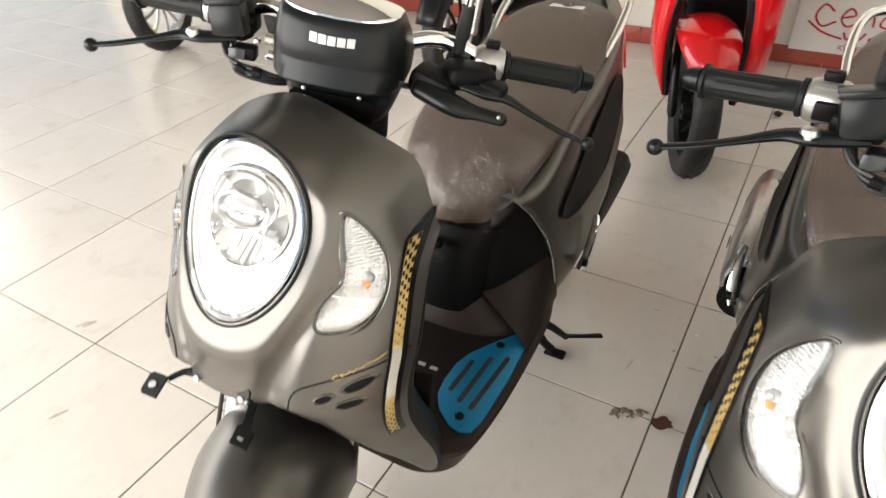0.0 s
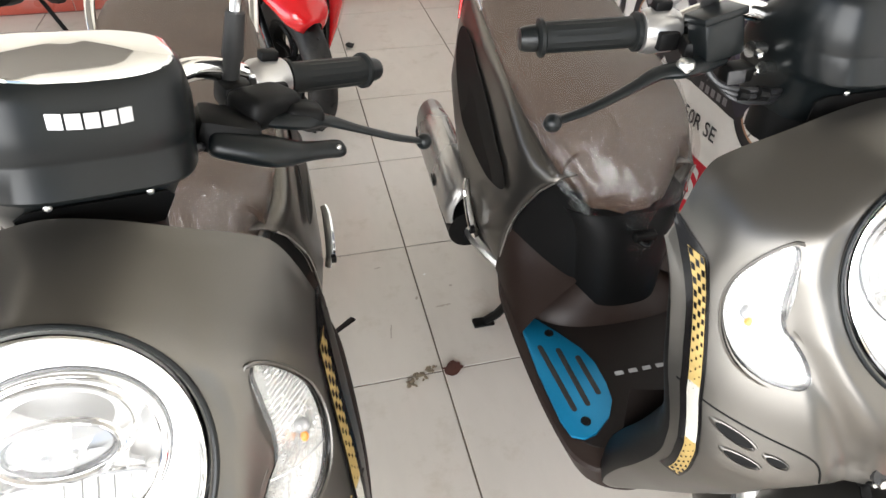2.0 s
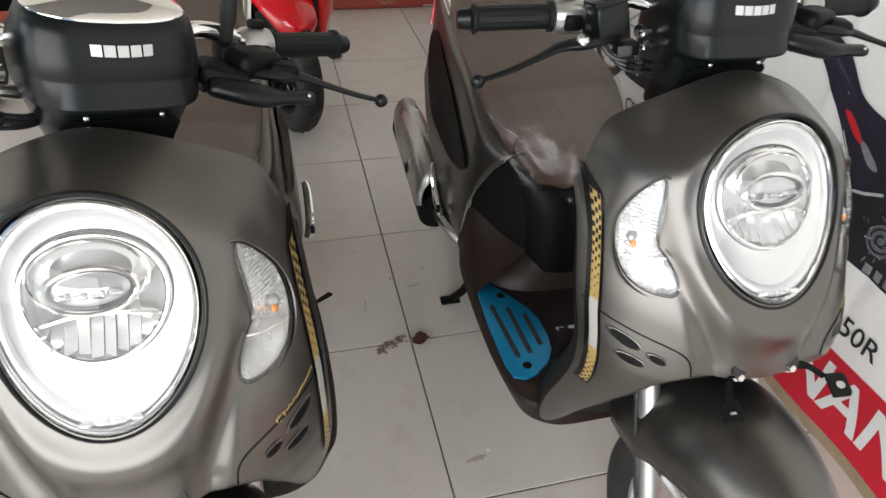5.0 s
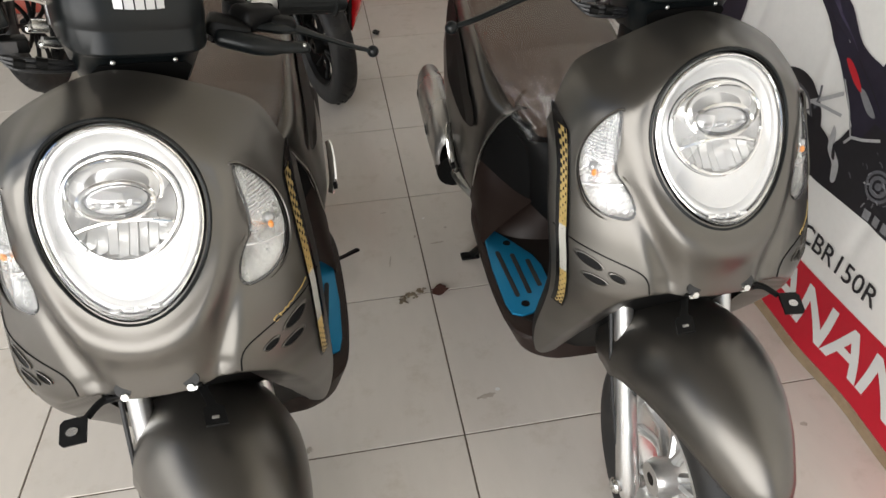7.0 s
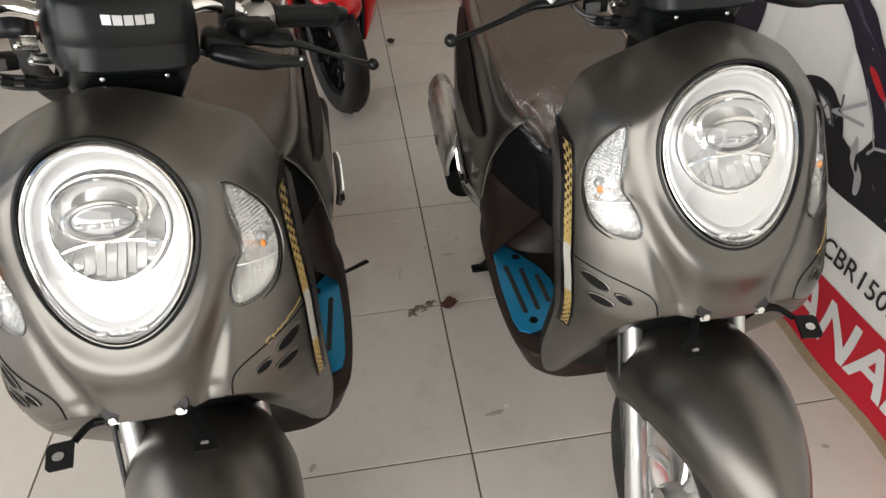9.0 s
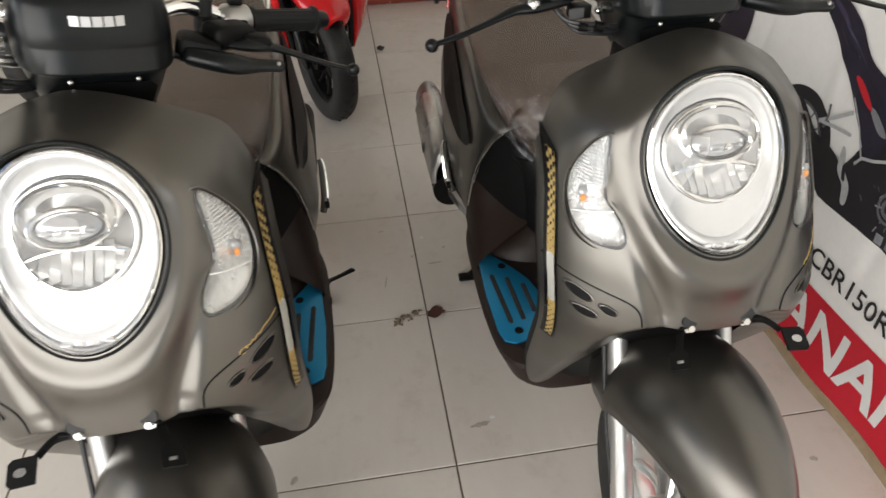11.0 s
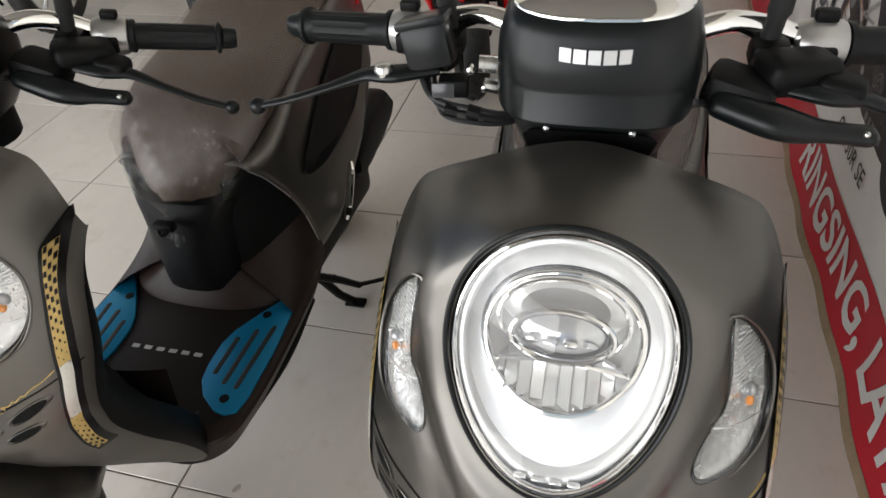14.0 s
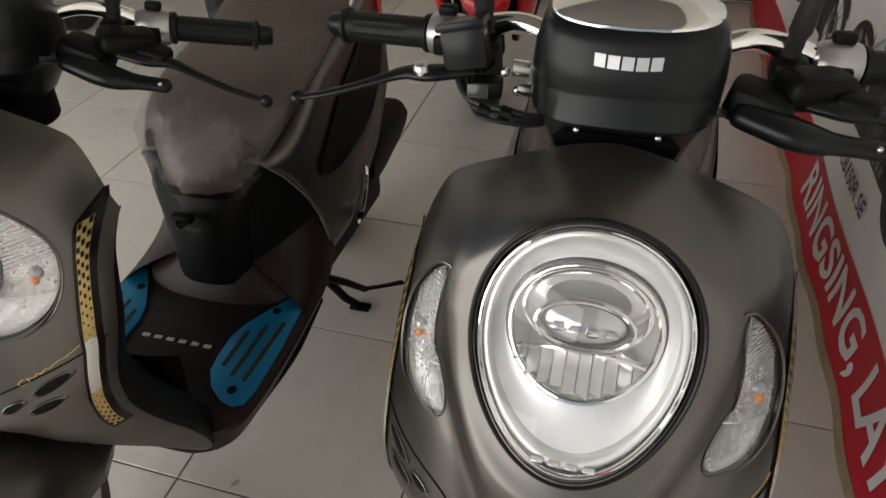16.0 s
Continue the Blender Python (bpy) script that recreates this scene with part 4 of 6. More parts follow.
    meter = [[(0.999 * x, 0.140 + (y - 0.140) * 0.999, z - 0.004) for x, y, z in base_ring]]
    for k in (1.0, 0.97, 0.90, 0.78, 0.62, 0.45, 0.25, 0.02):
        meter.append([(x * k, 0.140 + (y - 0.140) * k, z * k + 1.0845 * (1 - k) + 0.015 * (1 - k * k) ** 0.8) for x, y, z in base_ring])
    part("meter_cap", rings(meter), "chrome", cover, "chrome domed meter cap", 70)
    for s in (1, -1):
        part("handlebar_tube", tube([(s * 0.070, 0.195, 1.030), (s * 0.11, 0.205, 1.040), (s * 0.15, 0.215, 1.032), (s * 0.20, 0.222, 1.016), (s * 0.34, 0.240, 1.008)], 0.0115, 12, 18), "chrome", cover)
        d = Vector((s * 0.145, 0.020, -0.006)).normalized()
        base = Vector((s * 0.215, 0.2235, 1.0145))
        grip = []
        prof = [(0.0, 0.013), (0.0, 0.021), (0.005, 0.021), (0.007, 0.0165), (0.060, 0.0168), (0.104, 0.0168), (0.106, 0.0205), (0.110, 0.0205), (0.112, 0.015), (0.113, 0.013)]
        up, side = Vector((0, 0, 1)), None
        side = d.cross(up).normalized()
        up2 = side.cross(d)
        def round_secs(prof, n=20, flute=0.0):
            return [[tuple(base + d * u + (r + (flute if 0.012 < u < 0.1 and j % 2 else 0)) * (math.cos(a) * side + math.sin(a) * up2)) for j, a in enumerate(np.linspace(0, 2 * math.pi, n, endpoint=False))] for u, r in prof]
        fine = prof[:4] + [(u, 0.0168) for u in np.linspace(0.012, 0.099, 10)] + prof[5:]
        g = part("grip", rings(round_secs(fine, 32, -0.0008)), "grip", cover, "black rubber grip")
        part("bar_end", rings(round_secs([(0.113, 0.012), (0.114, 0.0145), (0.126, 0.0135), (0.131, 0.0115), (0.132, 0.0)], 18)), "satin", cover)
        part("grip_line", tube([tuple(base + d * u - side * s * 0.0172 * 0.9 + up2 * 0.004) for u in (0.03, 0.055, 0.08)], 0.0012, 6), "grip", cover)
        hous = part("switch_housing", rings(round_secs([(-0.046, 0.010), (-0.044, 0.019), (-0.036, 0.0235), (-0.012, 0.0245), (-0.003, 0.022), (0.0, 0.016)], 24)), "silver", cover, "silver switch housing")
        part("switch", block((0.020, 0.014, 0.011), 0.003, tuple(base + d * -0.022 + up2 * 0.028 - side * 0.0), (0, 0, 0)), "black", cover)
        part("switch_block", block((0.024, 0.012, 0.020), 0.003, tuple(base + d * -0.022 + Vector((0, -0.024, -0.002)))), "black", cover)
        # perch, lever with ball end
        part("lever_perch", join(block((0.052, 0.030, 0.020), 0.006, (s * 0.160, 0.175, 1.012), (0, 0, s * 18)), block((0.034, 0.034, 0.026), 0.007, (s * 0.150, 0.198, 1.016))), "black", cover)
        if s < 0:
            part("pivot_bolt", moved(turned([(-0.010, 0.0), (-0.010, 0.0072), (-0.004, 0.0072), (-0.004, 0.0098), (-0.001, 0.0095), (0.002, 0.0075), (0.0032, 0.004), (0.0035, 0.0)], 18, "z"), Matrix.Translation((-0.202, 0.142, 1.0135))), "steel", cover)
        else:
            part("perch_body", join(block((0.070, 0.046, 0.034), 0.012, (0.170, 0.172, 1.012), (0, 6, 24), 3), block((0.040, 0.034, 0.022), 0.009, (0.205, 0.158, 1.006), (0, 6, -12), 3)), "black", cover)
        part("lever", join(tube([(s * 0.150, 0.158, 1.006), (s * 0.195, 0.147, 1.004), (s * 0.225, 0.150, 1.000), (s * 0.262, 0.140, 0.990), (s * 0.305, 0.132, 0.978), (s * 0.338, 0.130, 0.970)], [0.009, 0.013, 0.010, 0.0068, 0.0062, 0.0055], 12, 26, 0.62)), "satin", cover, "black lever with ball end")
        part("lever_ball", ball((s * 0.345, 0.130, 0.968), 0.0095, 16), "satin", cover)
        # mirror stem: black boot and chrome arm
        part("mirror_boot", tube([(s * 0.148, 0.205, 1.025), (s * 0.150, 0.204, 1.048), (s * 0.1505, 0.204, 1.052), (s * 0.153, 0.203, 1.094)], [0.009, 0.0085, 0.0105, 0.009], 12), "rubber", cover)
        part("mirror_stem", tube([(s * 0.152, 0.203, 1.085), (s * 0.155, 0.202, 1.112), (s * 0.166, 0.200, 1.130), (s * 0.205, 0.196, 1.152), (s * 0.285, 0.190, 1.195)], 0.0055, 10, 20), "chrome", cover)
    # fluid reservoir on its right, lock lever housing on its left
    res = part("brake_reservoir", block((0.046, 0.034, 0.042), 0.005, (-0.160, 0.164, 1.028), (-10, -12, 4)), "satin", cover, "black brake fluid reservoir")
    part("reservoir_lid", block((0.050, 0.038, 0.008), 0.002, (-0.165, 0.168, 1.051), (-10, -12, 4)), "satin", res)
    part("switch_window", block((0.022, 0.002, 0.014), 0.0005, (-0.142, 0.1365, 0.994), (-14, 0, 4)), "dark_trim", cover)
    part("brake_switch", block((0.030, 0.022, 0.018), 0.003, (-0.134, 0.149, 0.994), (0, 0, 6)), "black", cover)
    part("banjo_fitting", tube([(-0.112, 0.165, 1.010), (-0.095, 0.168, 1.008)], 0.0085, 12), "steel", cover)
    part("lock_housing", tube([(0.103, 0.141, 0.9985), (0.107, 0.139, 0.998), (0.127, 0.130, 0.995), (0.152, 0.121, 0.991), (0.172, 0.118, 0.988), (0.188, 0.117, 0.987), (0.208, 0.1165, 0.986), (0.226, 0.116, 0.985), (0.232, 0.116, 0.985)], [0.008, 0.0170, 0.0185, 0.0190, 0.0165, 0.0125, 0.0112, 0.0108, 0.003], 16, 40, 0.72), "satin", cover, "black brake lock lever")
    part("lock_rivet", ball((0.220, 0.1085, 0.991), 0.0030, 10), "steel", cover)
    for x, y, z, r in ((-0.172, 0.160, 1.003, 0.0050), (-0.116, 0.141, 1.013, 0.0045), (-0.104, 0.150, 0.990, 0.0050), (0.172, 0.160, 1.003, 0.0050), (0.118, 0.134, 1.006, 0.0040)):
        part("clamp_bolt", moved(turned([(-0.008, 0.0), (-0.008, r), (-0.002, r), (-0.0005, r * 0.8), (0.0, r * 0.45), (0.002, 0.0)], 8, "y"), pose(x, y, z, 0, 0, 0) @ Matrix.Rotation(math.pi, 4, "Z")), "steel", cover)
    part("hose_clamp", tube([(-0.104, 0.149, 0.996), (-0.090, 0.152, 0.993), (-0.078, 0.158, 0.990)], [0.0065, 0.0075, 0.0065], 10), "steel", cover)
    part("lock_bracket", block((0.06, 0.05, 0.035), 0.010, (0.125, 0.155, 1.000), (0, 10, -15)), "black", cover)
    for k in range(3):
        part("cable", tube([(-0.172 + 0.006 * k, 0.160 + 0.005 * k, 1.004 - 0.004 * k), (-0.158 + 0.004 * k, 0.142, 0.987 - 0.004 * k), (-0.138, 0.133 - 0.003 * k, 0.982 - 0.005 * k), (-0.110, 0.131 - 0.002 * k, 0.979 - 0.006 * k), (-0.082, 0.138, 0.972 - 0.005 * k), (-0.05, 0.165, 0.967 - 0.003 * k)], 0.0034 - 0.0004 * k, 8, 24), "wire", cover)
    for x, y in ((-0.140, 0.131), (-0.117, 0.129)):
        part("cable_sleeve", tube([(x, y, 0.978), (x + 0.012, y, 0.975)], 0.0075, 10), "black", cover)
    part("cable", tube([(0.10, 0.150, 0.99), (0.085, 0.120, 1.005), (0.075, 0.125, 1.01)], 0.004, 8, 10), "wire", cover)

    # floor board
    OUT = [(0.00, 0.075), (0.12, 0.075), (0.165, 0.082), (0.203, 0.103), (0.225, 0.140), (0.234, 0.225), (0.235, 0.32), (0.232, 0.42), (0.225, 0.52), (0.205, 0.60)]
    half = smooth(OUT, 30)
    outline = [tuple(p) for p in half] + [(-p[0], p[1]) for p in half[::-1][:-1]]
    def board_put(a, b, h):
        return (a * (0.90 + 0.10 * min(h / 0.05, 1)), b, 0.268 + h)
    part("floor_board", slab(outline, 0.062, board_put, 0.010), "brown", root, "brown floor board")
    inner_o = [tuple(np.array((p[0] * 0.90, 0.09 + (p[1] - 0.03) * 0.62))) for p in half]
    well_o = inner_o + [(-p[0], p[1]) for p in inner_o[::-1][:-1]]
    part("floor_mat", slab(well_o, 0.004, lambda a, b, h: (a, b, 0.328 + h), 0.002), "board", root, "dark floor panel")
    # curved toe panel in front
    toe = [[(w * t, y + 0.02 * abs(t) ** 3, z) for t in np.linspace(-1, 1, 21)] for w, y, z in ((0.140, 0.135, 0.331), (0.150, 0.108, 0.338), (0.158, 0.085, 0.365), (0.160, 0.085, 0.42), (0.160, 0.10, 0.50))]
    part("toe_panel", rings(toe, closed=False, caps=False), "board", root)
    for s in (1, -1):
        P = [(0.204, 0.452), (0.214, 0.42), (0.221, 0.30), (0.219, 0.19), (0.212, 0.158), (0.192, 0.148), (0.168, 0.153), (0.132, 0.180), (0.112, 0.212), (0.106, 0.250), (0.107, 0.300), (0.118, 0.337), (0.150, 0.390), (0.186, 0.442)]
        plate = part("foot_plate", slab([(s * a, b) for a, b in (P if s > 0 else P[::-1])], 0.005, lambda a, b, h: (a, b, 0.3325 + h), 0.0015), "blue", root, "blue slotted metal foot plate")
        for k, (x0, y0, x1, y1) in enumerate(((0.130, 0.232, 0.134, 0.318), (0.159, 0.215, 0.164, 0.342), (0.187, 0.210, 0.196, 0.356))):
            part("rubber_slot", tube([(s * (x0 + (x1 - x0) * f), y0 + (y1 - y0) * f, 0.3370) for f in (-0.05, -0.035, 0.0, 1.0, 1.035, 1.05)], [0.002, 0.0048, 0.0062, 0.0062, 0.0048, 0.002], 10, 0, 0.25), "rubber", plate)
        for x, y in ((0.177, 0.180), (0.166, 0.388)):
            part("plate_screw", moved(turned([(0.0, 0.0095), (0.0016, 0.0090), (0.0020, 0.0065), (0.0012, 0.006), (0.0012, 0.0)], 14, "z"), Matrix.Translation((s * x, y, 0.3372))), "black", plate)
        part("end_stop", ball((s * 0.203, 0.461, 0.3375), 0.0065, 10, (1, 1, 0.6)), "red_dot", plate)
    part("model_mark", letter_shapes(6, 0.170, 0.0085, lambda a, b, h: (a, 0.268 + b, 0.3325 + h), 0.42), "ink_pale", root, "silver model mark as plain blocks")

    # hump under the seat nose and step around it
    def hump_ring(y0, w, z, n=30, back=0.62):
        pts = []
        for a in np.linspace(-math.pi / 2, math.pi / 2, n):
            t = math.sin(a)
            pts.append((w * math.copysign(abs(t) ** 0.75, t), y0 + (back - y0) * (1 - math.cos(a) ** 0.8) * 0.55, z))
        pts += [(w, back, z), (-w, back, z)]
        return pts
    part("step_skirt", rings([hump_ring(0.385, 0.200, 0.325), hump_ring(0.392, 0.196, 0.345), hump_ring(0.405, 0.165, 0.365), hump_ring(0.412, 0.130, 0.382), hump_ring(0.42, 0.10, 0.40)]), "brown", root)
    part("seat_base_front", rings([hump_ring(0.398, 0.100, 0.372), hump_ring(0.400, 0.100, 0.41), hump_ring(0.408, 0.104, 0.47), hump_ring(0.420, 0.112, 0.52), hump_ring(0.432, 0.124, 0.55), hump_ring(0.445, 0.135, 0.565)]), "black", root, "black front panel under the seat")
    part("bag_hook", join(block((0.045, 0.020, 0.018), 0.005, (0.0, 0.402, 0.545)), tube([(-0.012, 0.395, 0.54), (0.0, 0.384, 0.535), (0.012, 0.395, 0.54)], 0.004, 8, 10)), "black", root)

    # side covers: front black wedge, brown corner, painted body with dark recess
    def side_x(y, z):
        wz = lerp_table([(0.28, 0.200), (0.38, 0.214), (0.50, 0.205), (0.62, 0.185), (0.74, 0.165), (0.86, 0.140)], z)
        wy = lerp_table([(0.40, 0.66), (0.505, 0.76), (0.57, 0.92), (0.61, 0.97), (0.70, 1.03), (0.90, 1.06), (1.10, 0.98), (1.25, 0.74), (1.36, 0.38)], y)
        return wz * wy
    def seat_line(y):
        return lerp_table([(0.42, 0.555), (0.50, 0.60), (0.60, 0.655), (0.75, 0.705), (0.95, 0.745), (1.15, 0.785), (1.3, 0.81), (1.4, 0.82)], y)
    def low_line(y):
        return lerp_table([(0.42, 0.34), (0.58, 0.34), (0.70, 0.365), (0.85, 0.43), (1.05, 0.53), (1.25, 0.63), (1.4, 0.70)], y)
    def trim_y(z):
        return lerp_table([(0.33, 0.605), (0.375, 0.596), (0.45, 0.585), (0.52, 0.563), (0.58, 0.535), (0.62, 0.505)], z)
    for s in (1, -1):
        wedge = []
        for v in np.linspace(0, 1, 9):
            row = []
            for u in np.linspace(0, 1, 13):
                z = 0.40 + (0.605 - 0.40) * v
                y0, y1 = 0.455 + 0.02 * v, trim_y(z)
                y = y0 + (y1 - y0) * u
                x0 = lerp_table([(0, 0.085), (1, 0.10)], v)
                row.append((s * (x0 + (side_x(trim_y(z), z) - 0.005 - x0) * u ** 0.7), y, z))
            wedge.append(row)
        part("inner_side_panel", rings(wedge, closed=False, caps=False), "black", root)
        corner = []
        for v in np.linspace(0, 1, 9):
            row = []
            for u in np.linspace(0, 1, 13):
                z1 = 0.405 + 0.055 * u
                y0, y1 = 0.40 + (trim_y(0.335) - 0.40) * u, 0.455 + (trim_y(z1) - 0.455) * u
                x0, x1 = 0.222 - 0.012 * u, 0.085 + (side_x(trim_y(z1), z1) - 0.006 - 0.085) * u ** 0.7
                b = v ** 1.5
                row.append((s * (x0 + (x1 - x0) * b), y0 + (y1 - y0) * b, 0.331 + (z1 - 0.331) * v))
            corner.append(row)
        part("brown_corner_panel", rings(corner, closed=False, caps=False), "brown", root)
        ys = np.concatenate((np.linspace(0, 0.12, 7), np.linspace(0.16, 1, 30)))
        skin = []
        for v in np.linspace(0, 1, 17):
            row = []
            for u in ys:
                z_front = 0.335 + (0.615 - 0.335) * v
                y = trim_y(z_front) + (1.37 - trim_y(z_front)) * u
                z = low_line(y) + (seat_line(y) - low_line(y)) * v
                z = z_front * (1 - min(u / 0.2, 1)) + z * min(u / 0.2, 1)
                x = side_x(y, z)
                # shallow hollow for the dark panel
                x -= 0.012 * math.exp(-(((y - 0.86) / 0.19) ** 2 + ((z - 0.60 - 0.28 * (y - 0.86)) / 0.05) ** 2))
                row.append((s * x, y, z))
            skin.append(row)
        # lip that turns in under the seat
        for d, up in ((0.010, 0.007), (0.024, 0.011), (0.042, 0.012)):
            skin.append([(s * max(abs(x) - d, 0.01), y, z + up) for x, y, z in skin[16]])
        body = part("side_cover", rings(skin, closed=False, caps=False), "paint", root, "matte grey-brown side cover", 60)
        m2 = body.modifiers.new("thickness", "SOLIDIFY")
        m2.thickness = 0.004
        oval = []
        for a in np.linspace(0, 2 * math.pi, 40, endpoint=False):
            c, q = math.cos(a), math.sin(a)
            y = 0.86 + 0.235 * c
            z = 0.600 + 0.072 * q + 0.28 * (y - 0.86) + 0.02 * c * q
            oval.append((y, z))
        cy_, cz_ = np.mean(np.array(oval), 0)
        secs = []
        for k in (1.0, 0.8, 0.55, 0.3, 0.05):
            secs.append([(s * (side_x(cy_ + (y - cy_) * k, cz_ + (z - cz_) * k) + 0.004 - 0.010 * (1 - k * k)), cy_ + (y - cy_) * k, cz_ + (z - cz_) * k) for y, z in oval])
        dark = part("dark_side_panel", rings(secs), "black", root, "black side panel")
        part("edge_trim", tube([(s * (side_x(trim_y(z), z) + 0.002), trim_y(z) - 0.002, z) for z in np.linspace(0.345, 0.612, 20)], 0.0018, 8), "steel", root, "thin silver trim line")
        # red tail lamp corner, foot peg
        part("rear_reflector", slab([(1.14, 0.690), (1.25, 0.715), (1.30, 0.752), (1.22, 0.752), (1.15, 0.73)], 0.006, lambda y, z, h: (s * (side_x(y, z) + 0.003 + h), y, z), 0.002), "red", root, "red tail lamp")
        peg = part("foot_peg", tube([(s * 0.228, 0.700, 0.350), (s * 0.238, 0.715, 0.385), (s * 0.240, 0.755, 0.445), (s * 0.236, 0.770, 0.465)], [0.010, 0.012, 0.011, 0.008], 10, 12, 0.6), "chrome", root, "folded chrome foot peg")
        part("peg_bolt", moved(turned([(-0.004, 0.0), (-0.004, 0.010), (0.006, 0.010), (0.008, 0.0)], 12, "x"), Matrix.Translation((s * 0.240, 0.700, 0.372))), "black", peg)

    # seat and its loose wrapping
    SEAT = [(0.440, 0.045, 0.545, 0.570), (0.455, 0.078, 0.548, 0.612), (0.50, 0.120, 0.572, 0.668), (0.57, 0.149, 0.615, 0.715), (0.66, 0.165, 0.655, 0.738), (0.76, 0.168, 0.690, 0.748), (0.86, 0.162, 0.715, 0.762), (0.96, 0.158, 0.735, 0.795), (1.06, 0.148, 0.758, 0.820), (1.14, 0.128, 0.778, 0.826), (1.20, 0.085, 0.795, 0.822), (1.215, 0.05, 0.80, 0.812)]
    def seat_ring(y, w, z0, z1, grow=0.0, wrinkle=0.0, ph=0.0):
        pts = []
        for a in np.linspace(0, 2 * math.pi, 40, endpoint=False):
            c, q = math.cos(a), math.sin(a)
            x = math.copysign(abs(c) ** 0.7, c) * (w + grow)
            z = 0.5 * (z0 + z1) + 0.5 * (z1 - z0 + 2 * grow) * math.copysign(abs(q) ** 0.75, q)
            z += 0.008 * (1 - (x / (w + grow)) ** 2) if q > 0 else 0
            n = wrinkle * noise.noise(Vector((x * 16 + ph, y * 7, z * 22)))
            pts.append((x + n * c, y + (0.03 * (x / max(w, 0.01)) ** 2 if y < 0.5 else 0), z + n * q))
        return pts
    rows = [tuple(r) for r in smooth(SEAT, 40)]
    part("seat", rings([seat_ring(*r) for r in rows]), "vinyl", root, "brown vinyl seat in clear plastic wrapping", 60)
    wrap = part("seat_wrapping", rings([seat_ring(r[0], r[1], r[2], r[3], 0.006, 0.009) for r in rows]), "film", root, "crumpled clear plastic wrapping", 70)
    wrap.visible_shadow = False
    nose = []
    NOSE = [(0.430, 0.012, 0.500, 0.535), (0.432, 0.036, 0.505, 0.560), (0.440, 0.074, 0.530, 0.605), (0.485, 0.116, 0.560, 0.660), (0.535, 0.140, 0.590, 0.697), (0.60, 0.157, 0.628, 0.725)]
    for i, r in enumerate([tuple(q) for q in smooth(NOSE, 44)]):
        out = []
        for j, a in enumerate(np.linspace(0, 2 * math.pi, 110, endpoint=False)):
            c, q = math.cos(a), math.sin(a)
            x = math.copysign(abs(c) ** 0.8, c) * (r[1] + 0.010)
            z = 0.5 * (r[2] + r[3]) + (0.5 * (r[3] - r[2]) + 0.010) * math.copysign(abs(q) ** 0.85, q)
            # creases that run down to the gathered tip
            n1 = 1 - 2 * abs(noise.noise(Vector((math.atan2(x, max(z - 0.47, 0.01)) * 9.0, z * 5.0, 1.7))))
            n2 = 1 - 2 * abs(noise.noise(Vector((x * 55, r[0] * 30, z * 24))))
            d = 0.0065 * n1 + 0.0022 * n2
            fade = 1 - max(0.0, (i - 34) / 10)
            y = r[0] - 0.016 + 0.03 * (x / max(r[1], 0.02)) ** 2 * (1 if r[0] < 0.52 else 0.3)
            out.append((x + c * d * fade, y - 0.7 * d * fade, z + q * d * fade))
        nose.append(out)
    loose = part("loose_film", rings(nose, caps=False), "film_loose", root, "crumpled loose plastic film at the seat nose", 40)
    loose.visible_shadow = False
    part("seat_label", slab([(-0.045, -0.012), (0.045, -0.012), (0.045, 0.012), (-0.045, 0.012)], 0.001, lambda a, b, h: (a, 1.125 + b, 0.8385 + h - 6 * a * a * 0.5)), "white_print", root, "small white label")
    for k in range(3):
        part("label_bar", slab([(-0.006, -0.004), (0.006, -0.004), (0.006, 0.004), (-0.006, 0.004)], 0.0006, lambda a, b, h, k=k: (a + (k - 1) * 0.02, 1.125 + b, 0.8398 + h - 3 * (a + (k - 1) * 0.02) ** 2)), "ink", root)
    # grab rail behind the seat
    rail = [(0.150, 0.98, 0.765), (0.158, 1.06, 0.815), (0.150, 1.15, 0.858), (0.110, 1.215, 0.870), (0.0, 1.240, 0.874)]
    pts = rail + [(-x, y, z) for x, y, z in rail[-2::-1]]
    part("grab_rail", tube(pts, 0.0105, 12, 50), "chrome", root, "chrome grab rail")
    part("tail_cowl", rings([[(w * math.cos(a), y, z + h * math.sin(a)) for a in np.linspace(0, 2 * math.pi, 20, endpoint=False)] for y, w, z, h in ((1.10, 0.13, 0.72, 0.06), (1.25, 0.12, 0.755, 0.055), (1.36, 0.07, 0.785, 0.035), (1.39, 0.03, 0.79, 0.02))]), "satin", root)
    # body under the side covers, engine, rear wheel
    part("frame_cover", rings([[(w * c, y, z + h * q) for c, q in ((-1, -1), (1, -1), (1, 1), (-1, 1))] for y, w, z, h in ((0.50, 0.13, 0.44, 0.11), (0.75, 0.14, 0.50, 0.14), (1.0, 0.12, 0.60, 0.11), (1.2, 0.09, 0.68, 0.08))]), "black", root)
    wheel_parts(root, 1.045, 0.240, 0.105, "rear")
    part("engine_case", join(block((0.09, 0.46, 0.15), 0.04, (0.115, 0.83, 0.26), (-4, 0, 0), 4), block((0.16, 0.2, 0.18), 0.03, (0.0, 0.70, 0.30), (0, 0, 0), 3)), "black", root, "black engine case")
    part("air_cleaner", rings([[(0.175 + 0.045 * math.copysign(abs(math.cos(a)) ** 0.7, math.cos(a)), y, z + h * math.copysign(abs(math.sin(a)) ** 0.7, math.sin(a))) for a in np.linspace(0, 2 * math.pi, 24, endpoint=False)] for y, z, h in ((0.86, 0.39, 0.03), (0.88, 0.39, 0.06), (0.96, 0.40, 0.075), (1.08, 0.41, 0.07), (1.13, 0.41, 0.05), (1.145, 0.41, 0.02))]), "black", root)
